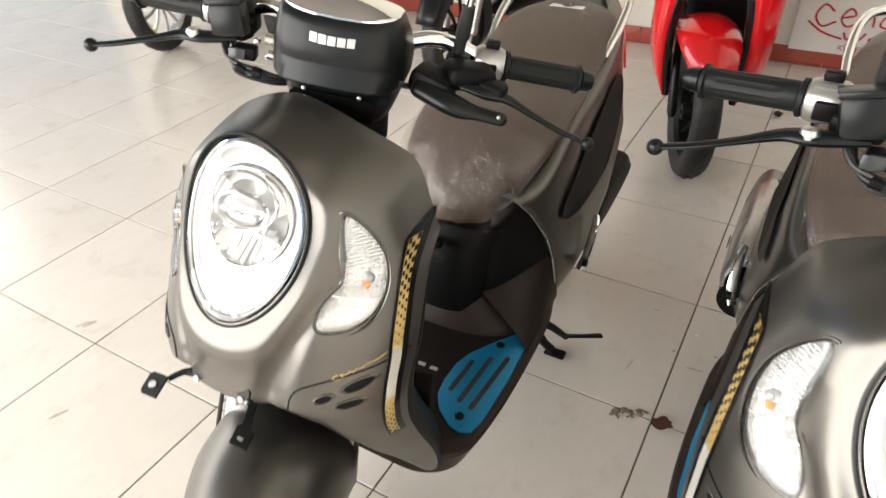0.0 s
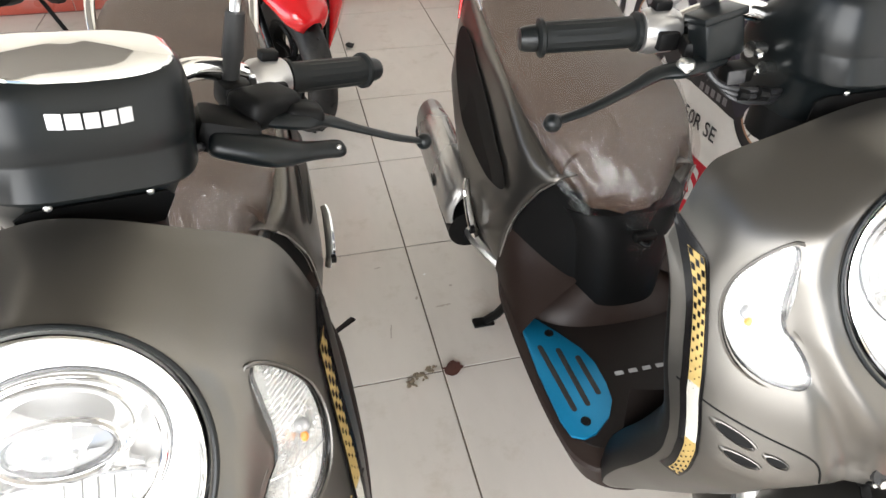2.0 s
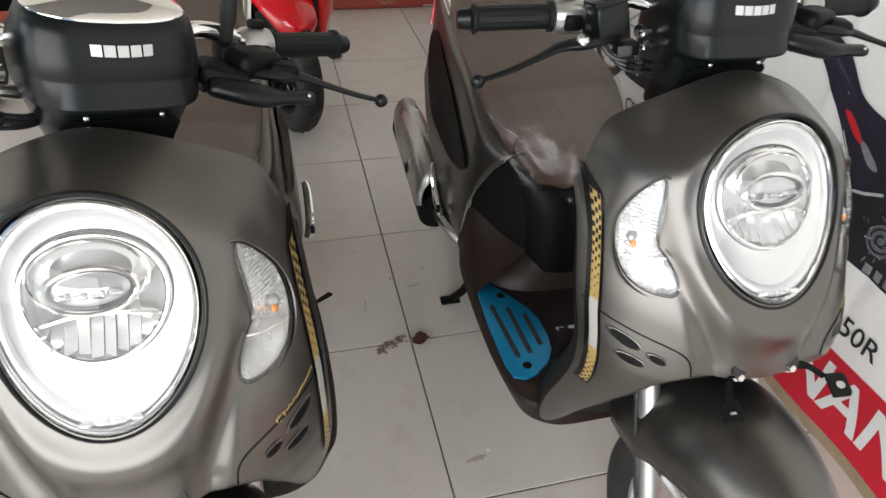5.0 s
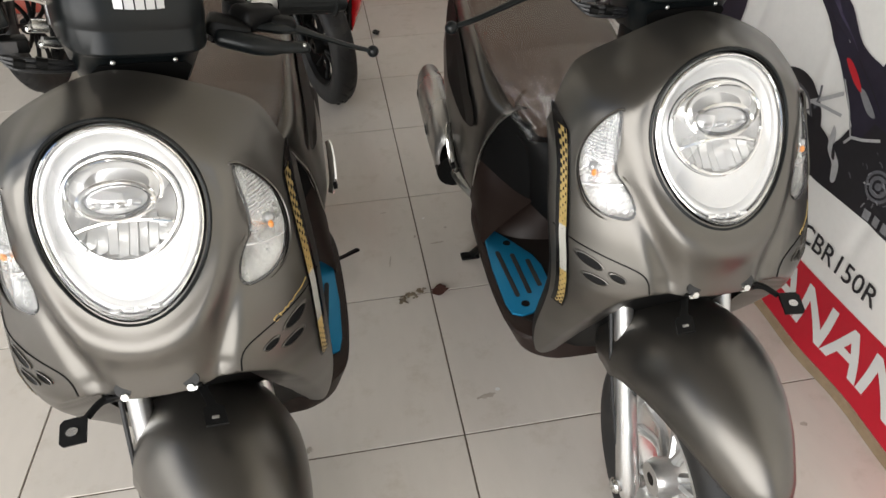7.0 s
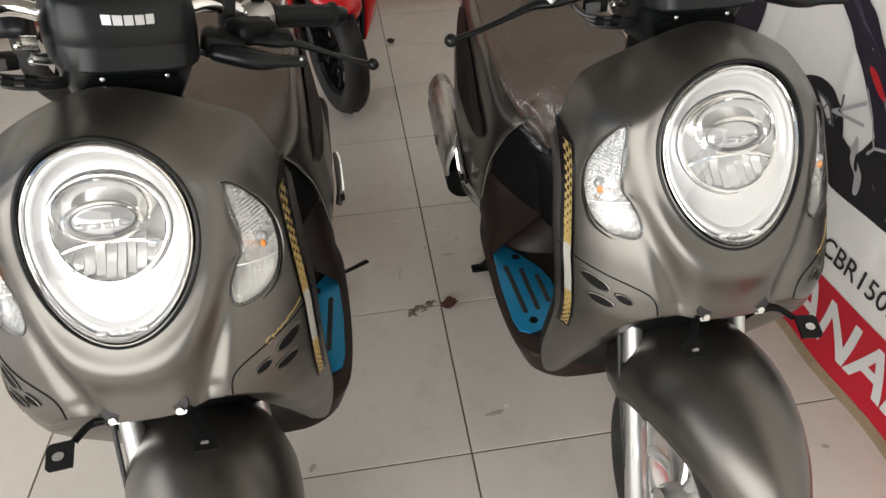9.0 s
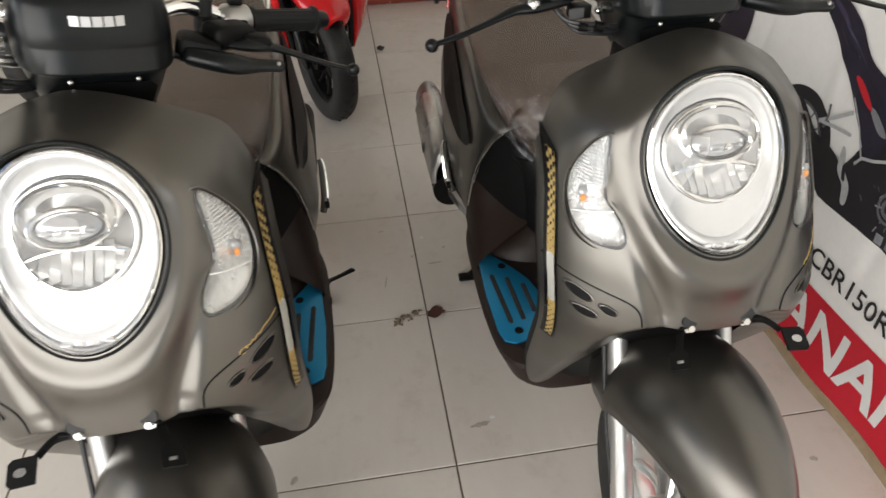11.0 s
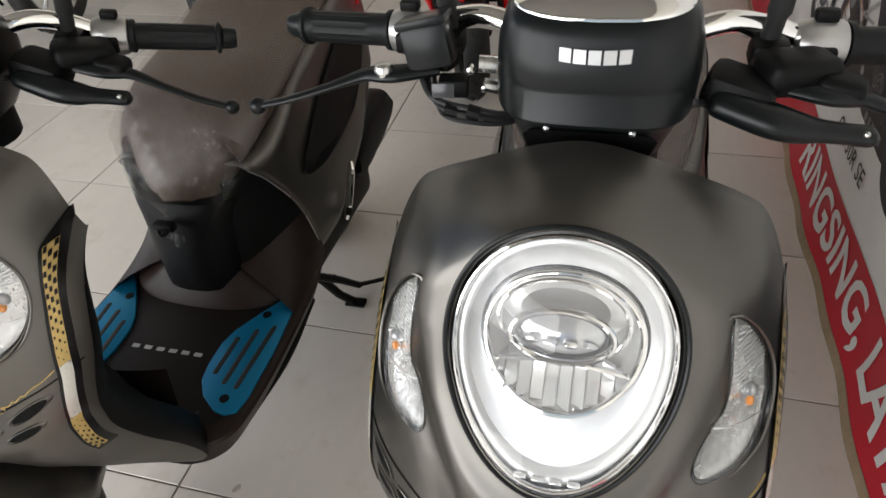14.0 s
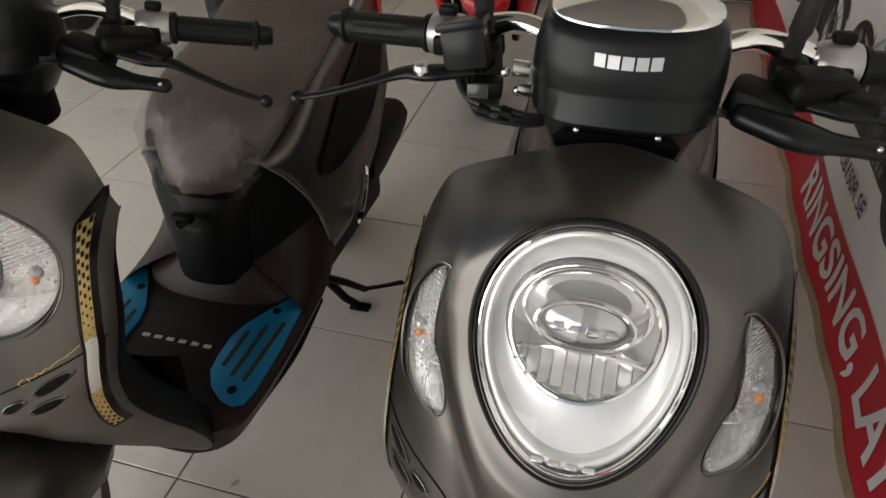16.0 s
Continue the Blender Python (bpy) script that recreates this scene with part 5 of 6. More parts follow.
    muf = part("muffler", rings([[(-0.215 + 0.052 * math.cos(a), y, z + 0.052 * math.sin(a)) for a in np.linspace(0, 2 * math.pi, 24, endpoint=False)] for y, z in ((0.80, 0.290), (0.83, 0.292), (1.15, 0.34), (1.20, 0.348))]), "black", root)
    prot = []
    for y, z, r, lo, hi in ((0.80, 0.33, 0.045, 60, 240), (0.83, 0.335, 0.060, 40, 250), (0.95, 0.352, 0.064, 40, 250), (1.10, 0.372, 0.062, 40, 250), (1.19, 0.385, 0.050, 50, 240)):
        prot.append([(-0.225 + r * math.cos(radians(a)) * 0.8, y, z + r * math.sin(radians(a)) * 1.35) for a in np.linspace(lo, hi, 18)])
    guard = part("muffler_guard", rings(prot, closed=False, caps=False), "silver", muf, "silver-grey muffler guard")
    mm = guard.modifiers.new("thickness", "SOLIDIFY")
    mm.thickness = 0.004
    part("guard_slot", slab([(0.018 * math.cos(a), 0.010 * math.sin(a)) for a in np.linspace(0, 2 * math.pi, 16, endpoint=False)], 0.002, lambda a, b, h: (-0.2775 - h, 0.93 + a, 0.362 + b + 0.3 * a)), "black", muf)
    part("exhaust_pipe", tube([(-0.06, 0.62, 0.27), (-0.13, 0.68, 0.235), (-0.19, 0.76, 0.265), (-0.215, 0.82, 0.29)], 0.018, 10, 14), "steel", muf)
    # stands
    side = part("side_stand", join(tube([(0.150, 0.60, 0.245), (0.185, 0.68, 0.155), (0.205, 0.735, 0.085)], [0.011, 0.010, 0.009], 10), tube([(0.200, 0.73, 0.09), (0.235, 0.785, 0.058), (0.277, 0.834, 0.037)], [0.009, 0.008, 0.010], 8, 8, 0.55)), "black", root, "black folded side stand")
    part("stand_spring", tube([(0.160 + 0.008 * math.cos(k * 1.3), 0.61 + k * 0.0035, 0.235 - k * 0.0035 + 0.008 * math.sin(k * 1.3)) for k in range(28)], 0.0016, 5), "steel", side)
    centre = part("centre_stand", join(tube([(-0.10, 0.66, 0.22), (-0.15, 0.715, 0.06), (-0.17, 0.74, 0.014)], 0.012, 10), tube([(0.10, 0.66, 0.22), (0.15, 0.715, 0.06), (0.17, 0.74, 0.014)], 0.012, 10), tube([(-0.10, 0.66, 0.22), (0.10, 0.66, 0.22)], 0.012, 10)), "black", root, "black centre stand")
    for s in (1, -1):
        part("stand_foot", block((0.058, 0.032, 0.010), 0.004, (s * 0.178, 0.742, 0.006)), "black", centre)
    part("under_pipe", tube([(0.19, 0.20, 0.255), (0.20, 0.36, 0.245), (0.19, 0.52, 0.25)], 0.010, 8, 10), "black", root)
    return root


def steer(root, degrees):
    """Turns the handlebar and front wheel to the scooter's left."""
    p = Matrix.Translation((0, 0.21, 1.0))
    m = p @ Matrix.Rotation(radians(degrees), 4, Vector((0, 0.446, 0.895))) @ p.inverted()
    for ob in root.children:
        if ob.name.split(".")[0] in STEERED:
            ob.matrix_basis = m


scooter_a = build_scooter()
scooter_a.matrix_basis = pose(0.323, -0.608, 0, 0, 0, 0)
scooter_b = copy_thing(scooter_a, pose(-0.464, -0.645, 0, 0, 0, 1.0))
steer(scooter_b, 24)
for ob in scooter_b.children:
    if ob.name.startswith("plate_bracket"):
        ob.matrix_basis = Matrix.Diagonal((-1, 1, 1, 1))      # its bracket is fitted the other way round
steer(scooter_a, 0.5)

# ---- floor, walls ----
TILE = 0.5
floor = tagged(part("floor", slab([(-6, -4), (1.02, -4), (1.02, 2.84), (-6, 2.84)], 0.1, lambda a, b, h: (a, b, -0.1035 + h)), "grout"), "beige glazed floor tiles with dark joints", "floor", kind="structure")
tagged(part("ground", slab([(-60, -60), (60, -60), (60, 60), (-60, 60)], 0.05, lambda a, b, h: (a, b, -0.17 + h)), "wall"), "pale paved ground outside", "ground", kind="structure")


def wall(name, size, at, mat="wall", label="cream painted wall"):
    return tagged(part(name, block(size, 0.0, at), mat), label, "wall", kind="structure")


wall("wall_north", (7.8, 0.15, 4.6), (-2.2, 2.91, 2.3))
wall("wall_east", (0.15, 6.9, 4.6), (1.10, -0.6, 2.3))
# unseen upper wall, added only to keep the sun off the scooters
wall("wall_south", (7.8, 0.15, 1.6), (-2.2, -4.1, 3.8), label="unseen cream wall added over the open front to block the sun")
tagged(part("ceiling", block((7.8, 7.2, 0.12), 0.0, (-2.2, -0.6, 4.67)), "ceiling"), "grey painted ceiling", "ceiling", kind="structure")
for k in range(13):
    tagged(part("baseboard", block((0.496, 0.012, 0.092), 0.002, (-5.6 + 0.5 * k, 2.829, 0.048)), "skirting"), "red skirting tile", "baseboard", kind="structure")


def text_geo(body, size, put, bold=0.0):
    """Flat lettering as a mesh: put(a, b) gives the place of a point of the text plane."""
    cu = bpy.data.curves.new("lettering", "FONT")
    cu.body, cu.size, cu.align_x, cu.align_y, cu.offset = body, size, "CENTER", "CENTER", bold
    cu.resolution_u = 3
    ob = bpy.data.objects.new("lettering", cu)
    scene.collection.objects.link(ob)
    me = bpy.data.meshes.new_from_object(ob.evaluated_get(bpy.context.evaluated_depsgraph_get()))
    geo = [tuple(put(v.co.x, v.co.y)) for v in me.vertices], [tuple(p.vertices) for p in me.polygons]
    bpy.data.objects.remove(ob)
    bpy.data.curves.remove(cu)
    bpy.data.meshes.remove(me)
    return geo


# ---- the printed banner along the side wall ----
BX = 0.940


def banner_x(y, z):
    """The sheet hangs with shallow folds, its foot pushed a little into the room."""
    crease = sum(h * math.exp(-((y - y0 + lean * (z - 0.5)) / w) ** 2) for y0, lean, w, h in ((-0.42, 0.10, 0.020, 0.006), (-0.12, -0.05, 0.018, -0.005), (0.20, 0.12, 0.014, 0.006), (-0.80, 0.05, 0.02, -0.005), (0.62, -0.08, 0.014, 0.006), (1.35, 0.06, 0.016, 0.006)))
    return BX + 0.6 * crease * min(max((z - 0.26) / 0.12, 0.0), 1.0) + 0.005 * math.sin(y * 7.0 + z * 3.0) + 0.014 * max(0, z - 0.25) ** 1.2 * math.sin(y * 4.0 + 1.0) - 0.030 * (max(0.0, 0.15 - z) / 0.15) ** 2 + 0.004 * math.sin(y * 19.0) * max(0.0, 0.2 - z) / 0.2


def sheet(y0, y1, z0, z1, nu, nv, lift=0.0):
    return rings([[(banner_x(y0 + (y1 - y0) * i / nu, z0 + (z1 - z0) * j / nv) - lift, y0 + (y1 - y0) * i / nu, z0 + (z1 - z0) * j / nv) for i in range(nu + 1)] for j in range(nv + 1)], closed=False, caps=False)


banner = tagged(part("banner", sheet(-1.9, 2.78, 0.0, 2.1, 620, 80), "banner"), "white printed vinyl banner with red strip, hung along the wall", "banner")
mb = banner.modifiers.new("thickness", "SOLIDIFY")
mb.thickness, mb.offset = 0.0015, -1
part("red_strip", sheet(-1.9, 2.78, 0.024, 0.212, 620, 10, 0.0032), "banner_red", banner, "red printed strip")
part("hem", sheet(-1.9, 2.78, 0.0, 0.024, 620, 3, 0.0042), "hem", banner, "brown taped hem")


def draped(geo2, y, z, scale=1.0, lift=0.004):
    """Lays flat print, (forward, up), on the hanging sheet; forward runs towards smaller y."""
    v, f = geo2
    return [(banner_x(y - a * scale, z + b * scale) - lift, y - a * scale, z + b * scale) for a, b in v], f


def printed(name, geo2, mat, y, z, scale=1.0, lift=0.004, label=""):
    return part(name, draped(geo2, y, z, scale, lift), mat, banner, label)


def patch(points, n=70):
    """A curved outline filled from its middle in rings, so that it follows the folds."""
    o = closed_smooth(points, n)
    c = sum(o) / len(o)
    secs = [[tuple(c + (p - c) * k) for p in o] for k in (1, 0.75, 0.5, 0.25, 0.02)]
    v, f = rings(secs, caps=False)
    return v, f


def band(a0, b0, r0, r1, n=48, start=0.0, sweep=2 * math.pi):
    full = sweep > 6.2
    t = np.linspace(start, start + sweep, n, endpoint=not full)
    v, f = rings([[(a0 + r * math.cos(x), b0 + r * math.sin(x)) for x in t] for r in (r0, r1)], closed=full, caps=False)
    return v, f


def stroke(points, width):
    pts = [np.array(p, float) for p in points]
    left, right = [], []
    for i, p in enumerate(pts):
        d = pts[min(i + 1, len(pts) - 1)] - pts[max(i - 1, 0)]
        n = np.array((-d[1], d[0])) / max(np.linalg.norm(d), 1e-9) * width / 2
        left.append(tuple(p + n))
        right.append(tuple(p - n))
    return rings([left, right], closed=False, caps=False)


def lettering(name, body, size, y, z, mat, bold=0.0, stretch=1.0):
    v, f = text_geo(body, size, lambda a, b: (a * stretch, b), bold)
    # cut into small pieces, so that the letters follow the folds
    bm = bmesh.new()
    bv = [bm.verts.new((*p, 0)) for p in v]
    for q in f:
        bm.faces.new([bv[i] for i in q])
    for k in range(-5, 6):
        bmesh.ops.bisect_plane(bm, geom=bm.verts[:] + bm.edges[:] + bm.faces[:], plane_co=(0, k * 0.014, 0), plane_no=(0, 1, 0))
    reach = max(abs(p[0]) for p in v)
    for k in range(int(2 * reach / 0.03)):
        bmesh.ops.bisect_plane(bm, geom=bm.verts[:] + bm.edges[:] + bm.faces[:], plane_co=(-reach + 0.03 * k, 0, 0), plane_no=(1, 0, 0))
    bm.verts.index_update()
    v, f = [(q.co.x, q.co.y) for q in bm.verts], [tuple(q.index for q in g.verts) for g in bm.faces]
    bm.free()
    return printed(name, (v, f), mat, y, z, 1.0, 0.0052)


lettering("strip_lettering", "RINGSING, LAYANAN", 0.165, 0.10, 0.118, "white_print", 0.004)
lettering("model_lettering", "CBR150R", 0.074, -0.386, 0.286, "ink", 0.0006, 0.93)
lettering("model_lettering", "CB150R SE", 0.066, 0.568, 0.316, "ink", 0.0006, 0.95)


def print_motorcycle(y, z, s, body_mat, accent, seed):
    """A printed picture of a motorcycle: rear wheel hub at (y, z), pointing towards smaller y."""
    P = lambda name, g, mat, lift=0.004: printed(name, g, mat, y, z, s, lift)
    rnd_p = random.Random(seed)
    for a in (0.0, 0.735):
        P("tyre_print", band(a, 0, 0.116, 0.152), "ink", 0.004)
        P("rim_print", band(a, 0, 0.108, 0.116), "ink_copper" if accent == "ink_copper" else "ink_dim", 0.0042)
        P("disc_print", band(a, 0, 0.040, 0.056), "ink_dim", 0.0042)
        for k in range(12):
            t = 2 * math.pi * k / 12 + 0.1 * (k % 2)
            P("spoke_print", stroke([(a + 0.02 * math.cos(t), 0.02 * math.sin(t)), (a + 0.11 * math.cos(t + 0.12), 0.11 * math.sin(t + 0.12))], 0.0045), "ink_dim", 0.0044)
        P("hub_print", band(a, 0, 0.001, 0.026), "ink", 0.0046)
    P("engine_print", patch([(0.15, -0.06), (0.184, -0.084), (0.28, -0.080), (0.378, -0.075), (0.50, -0.078), (0.624, -0.079), (0.64, -0.016), (0.56, 0.10), (0.42, 0.15), (0.33, 0.16), (0.26, 0.13), (0.22, 0.05), (0.17, 0.01)]), "ink", 0.0046)
    P("fairing_print", patch([(0.33, 0.25), (0.42, 0.262), (0.52, 0.29), (0.62, 0.35), (0.74, 0.33), (0.755, 0.20), (0.69, 0.06), (0.63, -0.06), (0.59, -0.05), (0.53, 0.03), (0.47, 0.10), (0.39, 0.145), (0.30, 0.16)], 90), body_mat, 0.0052)
    P("tail_print", patch([(-0.075, 0.378), (-0.060, 0.405), (-0.03, 0.405), (0.03, 0.392), (0.085, 0.368), (0.157, 0.306), (0.21, 0.285), (0.27, 0.275), (0.36, 0.245), (0.32, 0.165), (0.280, 0.090), (0.22, 0.135), (0.143, 0.208), (0.07, 0.27), (0.015, 0.315), (-0.03, 0.345)], 90), body_mat, 0.0055)
    P("tank_print", patch([(0.265, 0.272), (0.285, 0.315), (0.33, 0.35), (0.416, 0.392), (0.52, 0.40), (0.60, 0.365), (0.59, 0.30), (0.50, 0.258), (0.40, 0.235), (0.33, 0.238)]), body_mat, 0.0058)
    P("muffler_print", patch([(-0.074, 0.071), (-0.062, 0.112), (-0.035, 0.124), (0.0, 0.108), (0.07, 0.065), (0.14, 0.055), (0.20, 0.030), (0.205, -0.04), (0.184, -0.084), (0.13, -0.062), (0.05, -0.015), (-0.02, 0.035)]), "ink", 0.0055)
    P("muffler_tip_print", patch([(-0.066, 0.082), (-0.058, 0.108), (-0.038, 0.116), (-0.022, 0.098), (-0.034, 0.072), (-0.052, 0.064)], 30), "ink_grey", 0.0060)
    # pale foot rest brackets and frame lines
    P("bracket_print", stroke([(0.075, 0.095), (0.12, 0.125), (0.178, 0.168)], 0.011), "ink_pale", 0.0060)
    P("bracket_print", stroke([(0.085, 0.098), (0.13, 0.105), (0.20, 0.115)], 0.009), "ink_pale", 0.0062)
    P("bracket_print", stroke([(0.098, 0.085), (0.100, 0.125), (0.094, 0.152)], 0.007), "ink_dim", 0.0064)
    P("bracket_print", patch([(0.190, 0.078), (0.206, 0.070), (0.226, 0.030), (0.262, 0.000), (0.272, -0.045), (0.255, -0.05), (0.238, -0.01), (0.200, 0.020)], 40), "ink_pale", 0.0060)
    P("bracket_print", patch([(0.214, 0.040), (0.224, 0.036), (0.240, 0.005), (0.226, 0.006)], 20), "ink", 0.0064)
    P("frame_print", stroke([(0.246, 0.060), (0.262, 0.085), (0.30, 0.098), (0.352, 0.125)], 0.008), "ink_pale", 0.0062)
    P("frame_print", stroke([(0.16, 0.200), (0.215, 0.145), (0.258, 0.086)], 0.005), "ink_pale", 0.0062)
    P("accent_print", patch([(0.140, 0.244), (0.160, 0.248), (0.205, 0.222), (0.232, 0.196), (0.196, 0.205)], 30), accent, 0.0062)
    P("accent_print", patch([(0.222, 0.200), (0.246, 0.202), (0.305, 0.166), (0.275, 0.162)], 30), "ink_grey", 0.0062)
    # engine covers and glints
    for r0, r1, m in ((0.034, 0.042, "ink_dim"), (0.018, 0.028, "ink_dim"), (0.001, 0.010, "ink_dim")):
        P("engine_cover_print", band(0.405, 0.025, r0, r1, 28), m, 0.0056)
    for k in range(46):
        a, b = 0.42 + rnd_p.gauss(0, 0.060), 0.030 + rnd_p.gauss(0, 0.035)
        t, ln = rnd_p.uniform(0, 3.1), rnd_p.uniform(0.006, 0.020)
        if b < 0.12 - 0.2 * abs(a - 0.42) and b > -0.065:
            P("engine_glint_print", stroke([(a, b), (a + ln * math.cos(t) * 0.5, b + ln * math.sin(t) * 0.5 + 0.002), (a + ln * math.cos(t), b + ln * math.sin(t))], rnd_p.uniform(0.002, 0.005)), "ink_grey" if k % 3 == 0 else "ink_dim", 0.0060)
    # soft sheen lines on the bodywork
    P("sheen_print", patch([(0.345, 0.226), (0.40, 0.224), (0.50, 0.248), (0.585, 0.292), (0.49, 0.262), (0.41, 0.240)], 40), "ink_violet", 0.0066)
    P("sheen_print", patch([(0.39, 0.170), (0.45, 0.185), (0.52, 0.150), (0.57, 0.06), (0.50, 0.125), (0.44, 0.155)], 40), "ink_violet", 0.0066)
    P("sheen_print", patch([(-0.045, 0.392), (0.02, 0.372), (0.085, 0.330), (0.17, 0.275), (0.09, 0.318), (0.02, 0.355)], 40), "ink_violet", 0.0066)
    P("sheen_print", patch([(0.30, 0.318), (0.36, 0.352), (0.44, 0.374), (0.52, 0.378), (0.43, 0.360), (0.36, 0.332)], 40), "ink_violet", 0.0066)
    P("seam_print", stroke([(0.27, 0.272), (0.33, 0.236), (0.42, 0.228), (0.52, 0.255), (0.60, 0.30)], 0.004), "ink", 0.0068)
    P("seam_print", stroke([(0.18, 0.262), (0.25, 0.225), (0.32, 0.18)], 0.004), "ink", 0.0068)
    P("fork_print", stroke([(0.62, 0.30), (0.68, 0.15), (0.735, 0.0)], 0.022), "ink", 0.0048)
    P("fender_print", band(0.735, 0, 0.155, 0.175, 24, 0.5, 1.7), body_mat, 0.0048)
    P("maker_print", slanted_bars(0.400, -0.070), "ink_grey", 0.0064)


def slanted_bars(a0, b0):
    """A small wordmark as five slanted bars."""
    v, f = [], []
    for k in range(5):
        a = a0 + 0.034 * k
        b = b0 + 0.0015 * k
        n = len(v)
        v += [(a, b), (a + 0.022, b), (a + 0.020, b + 0.026), (a - 0.002, b + 0.026)]
        f.append((n, n + 1, n + 2, n + 3))
    return v, f


print_motorcycle(-0.045, 0.492, 0.87, "ink_blue", "ink_red", 1)
print_motorcycle(0.905, 0.475, 0.87, "ink_blue", "ink_copper", 2)
print_motorcycle(1.87, 0.475, 0.87, "ink", "ink_grey", 3)

# ---- the advertising sheet on the back wall ----
sign = tagged(part("wall_poster", block((1.0, 0.003, 1.5), 0.0, (0.46, 2.8185, 0.77)), "banner"), "cream advertising sheet with red script, on the back wall", "poster")
part("red_foot_strip", block((1.0, 0.002, 0.065), 0.0, (0.46, 2.8155, 0.050)), "skirting", sign)


def on_sign(a, b):
    return (a, 2.8135, b)


def sign_text(name, body, size, x, z, mat, bold=0.0):
    return part(name, text_geo(body, size, lambda a, b: (x + a, 2.8130, z + b), bold), mat, sign)


sign_text("small_lettering", "KEDERNAK", 0.042, 0.30, 0.118, "skirting")
sign_text("foot_lettering", "On", 0.075, 0.42, 0.054, "hem", 0.002)
for pts in ([(0.13, 0.30), (0.08, 0.33), (0.05, 0.27), (0.09, 0.22), (0.15, 0.25)], [(0.17, 0.27), (0.23, 0.29), (0.20, 0.32), (0.17, 0.27), (0.20, 0.23), (0.25, 0.25)], [(0.27, 0.24), (0.28, 0.29), (0.31, 0.29), (0.32, 0.24)], [(0.40, 0.28), (0.36, 0.29), (0.35, 0.25), (0.40, 0.25), (0.41, 0.36), (0.41, 0.24)], [(0.02, 0.24), (0.10, 0.19), (0.20, 0.165)], [(0.20, 0.20), (0.22, 0.165), (0.25, 0.20), (0.27, 0.165), (0.30, 0.205)], [(0.34, 0.19), (0.32, 0.175), (0.34, 0.165), (0.36, 0.185), (0.37, 0.165)], [(0.40, 0.168), (0.41, 0.195), (0.43, 0.19), (0.44, 0.168)]):
    sm = [tuple(p) for p in smooth(pts, 26)]
    v, f = stroke(sm, 0.010)
    part("script_stroke", ([on_sign(a, b) for a, b in v], f), "ink_red", sign)

# ---- vehicles parked behind ----


def build_red_scooter():
    root = thing("red_scooter", "glossy red scooter with black front tyre, parked facing the room", "scooter", "vehicles parked behind")
    wheel_parts(root, 0.0, 0.255, 0.100, "front", "black", 10, 26)
    for s in (1, -1):
        leg = part("fork_leg", tube([(s * 0.080, 0.17, 0.62), (s * 0.080, 0.09, 0.44), (s * 0.080, 0.0, 0.255), (s * 0.080, -0.006, 0.235)], [0.015, 0.015, 0.019, 0.012], 12), "satin", root)
    rows = []
    for k in np.linspace(0, 1, 22):
        a = radians(46 + 74 * k)
        r = 0.318 + 0.055 * k
        w = lerp_table([(0, 0.034), (0.06, 0.062), (0.15, 0.084), (0.4, 0.108), (0.7, 0.116), (1, 0.118)], k)
        rows.append([(w * math.sin(t) / math.sin(1.4), -(r - 0.075 * (1 - math.cos(t))) * math.cos(a), 0.255 + (r - 0.075 * (1 - math.cos(t))) * math.sin(a)) for t in np.linspace(-1.4, 1.4, 19)])
    f = part("front_fender", rings(rows, closed=False, caps=False), "red", root, "glossy red front fender", 60)
    f.modifiers.new("thickness", "SOLIDIFY").thickness = 0.003
    # red shield: two arms round a black well
    for s in (1, -1):
        arm = []
        for z, xi, xo, y in ((0.27, 0.134, 0.142, 0.08), (0.31, 0.135, 0.166, 0.055), (0.37, 0.137, 0.192, 0.022), (0.46, 0.140, 0.210, -0.012), (0.57, 0.138, 0.216, -0.040), (0.70, 0.118, 0.216, -0.050), (0.84, 0.06, 0.205, -0.045), (0.95, 0.0, 0.19, 0.02), (1.0, 0.0, 0.16, 0.06)):
            arm.append([(s * (xi + (xo - xi) * t), y + 0.075 * t ** 2.2 - 0.012 * math.sin(t * math.pi), z) for t in np.linspace(0, 1, 11)])
        a = part("front_shield", rings(arm, closed=False, caps=False), "red", root, "glossy red shield", 60)
        a.modifiers.new("thickness", "SOLIDIFY").thickness = 0.004
        lip = [(s * 0.126, 0.090, 0.28), (s * 0.128, 0.035, 0.37), (s * 0.131, 0.000, 0.46), (s * 0.130, -0.028, 0.57), (s * 0.110, -0.042, 0.70), (s * 0.055, -0.040, 0.83)]
        part("black_lip", tube(lip, 0.016, 10, 24), "gloss", root)
        part("white_flash", slab([(0.14, 0.80), (0.20, 0.83), (0.19, 0.86), (0.165, 0.845), (0.18, 0.88), (0.13, 0.85)], 0.002, lambda x, z, h: (s * x, -0.043 + 0.075 * ((x - 0.06) / 0.145) ** 2.2 - h - 0.008, z)), "white_print", root)
        part("badge", slab([(0.150, 0.60), (0.156, 0.64), (0.162, 0.60)], 0.002, lambda x, z, h: (s * x, -0.028 - h, z)), "badge", root)
    part("inner_well", rings([[(w * math.cos(a), y + 0.05 * math.sin(a), z) for a in np.linspace(0, 2 * math.pi, 20, endpoint=False)] for w, y, z in ((0.12, 0.24, 0.33), (0.135, 0.22, 0.5), (0.14, 0.18, 0.7), (0.16, 0.14, 0.9), (0.15, 0.14, 0.98))]), "black", root)
    part("headlamp", ball((0, 0.02, 0.93), 0.085, 20, (1, 0.5, 0.8)), "smoke", root)
    part("handlebar", tube([(-0.33, 0.26, 1.0), (-0.2, 0.22, 1.02), (0, 0.20, 1.03), (0.2, 0.22, 1.02), (0.33, 0.26, 1.0)], 0.015, 10, 24), "black", root)
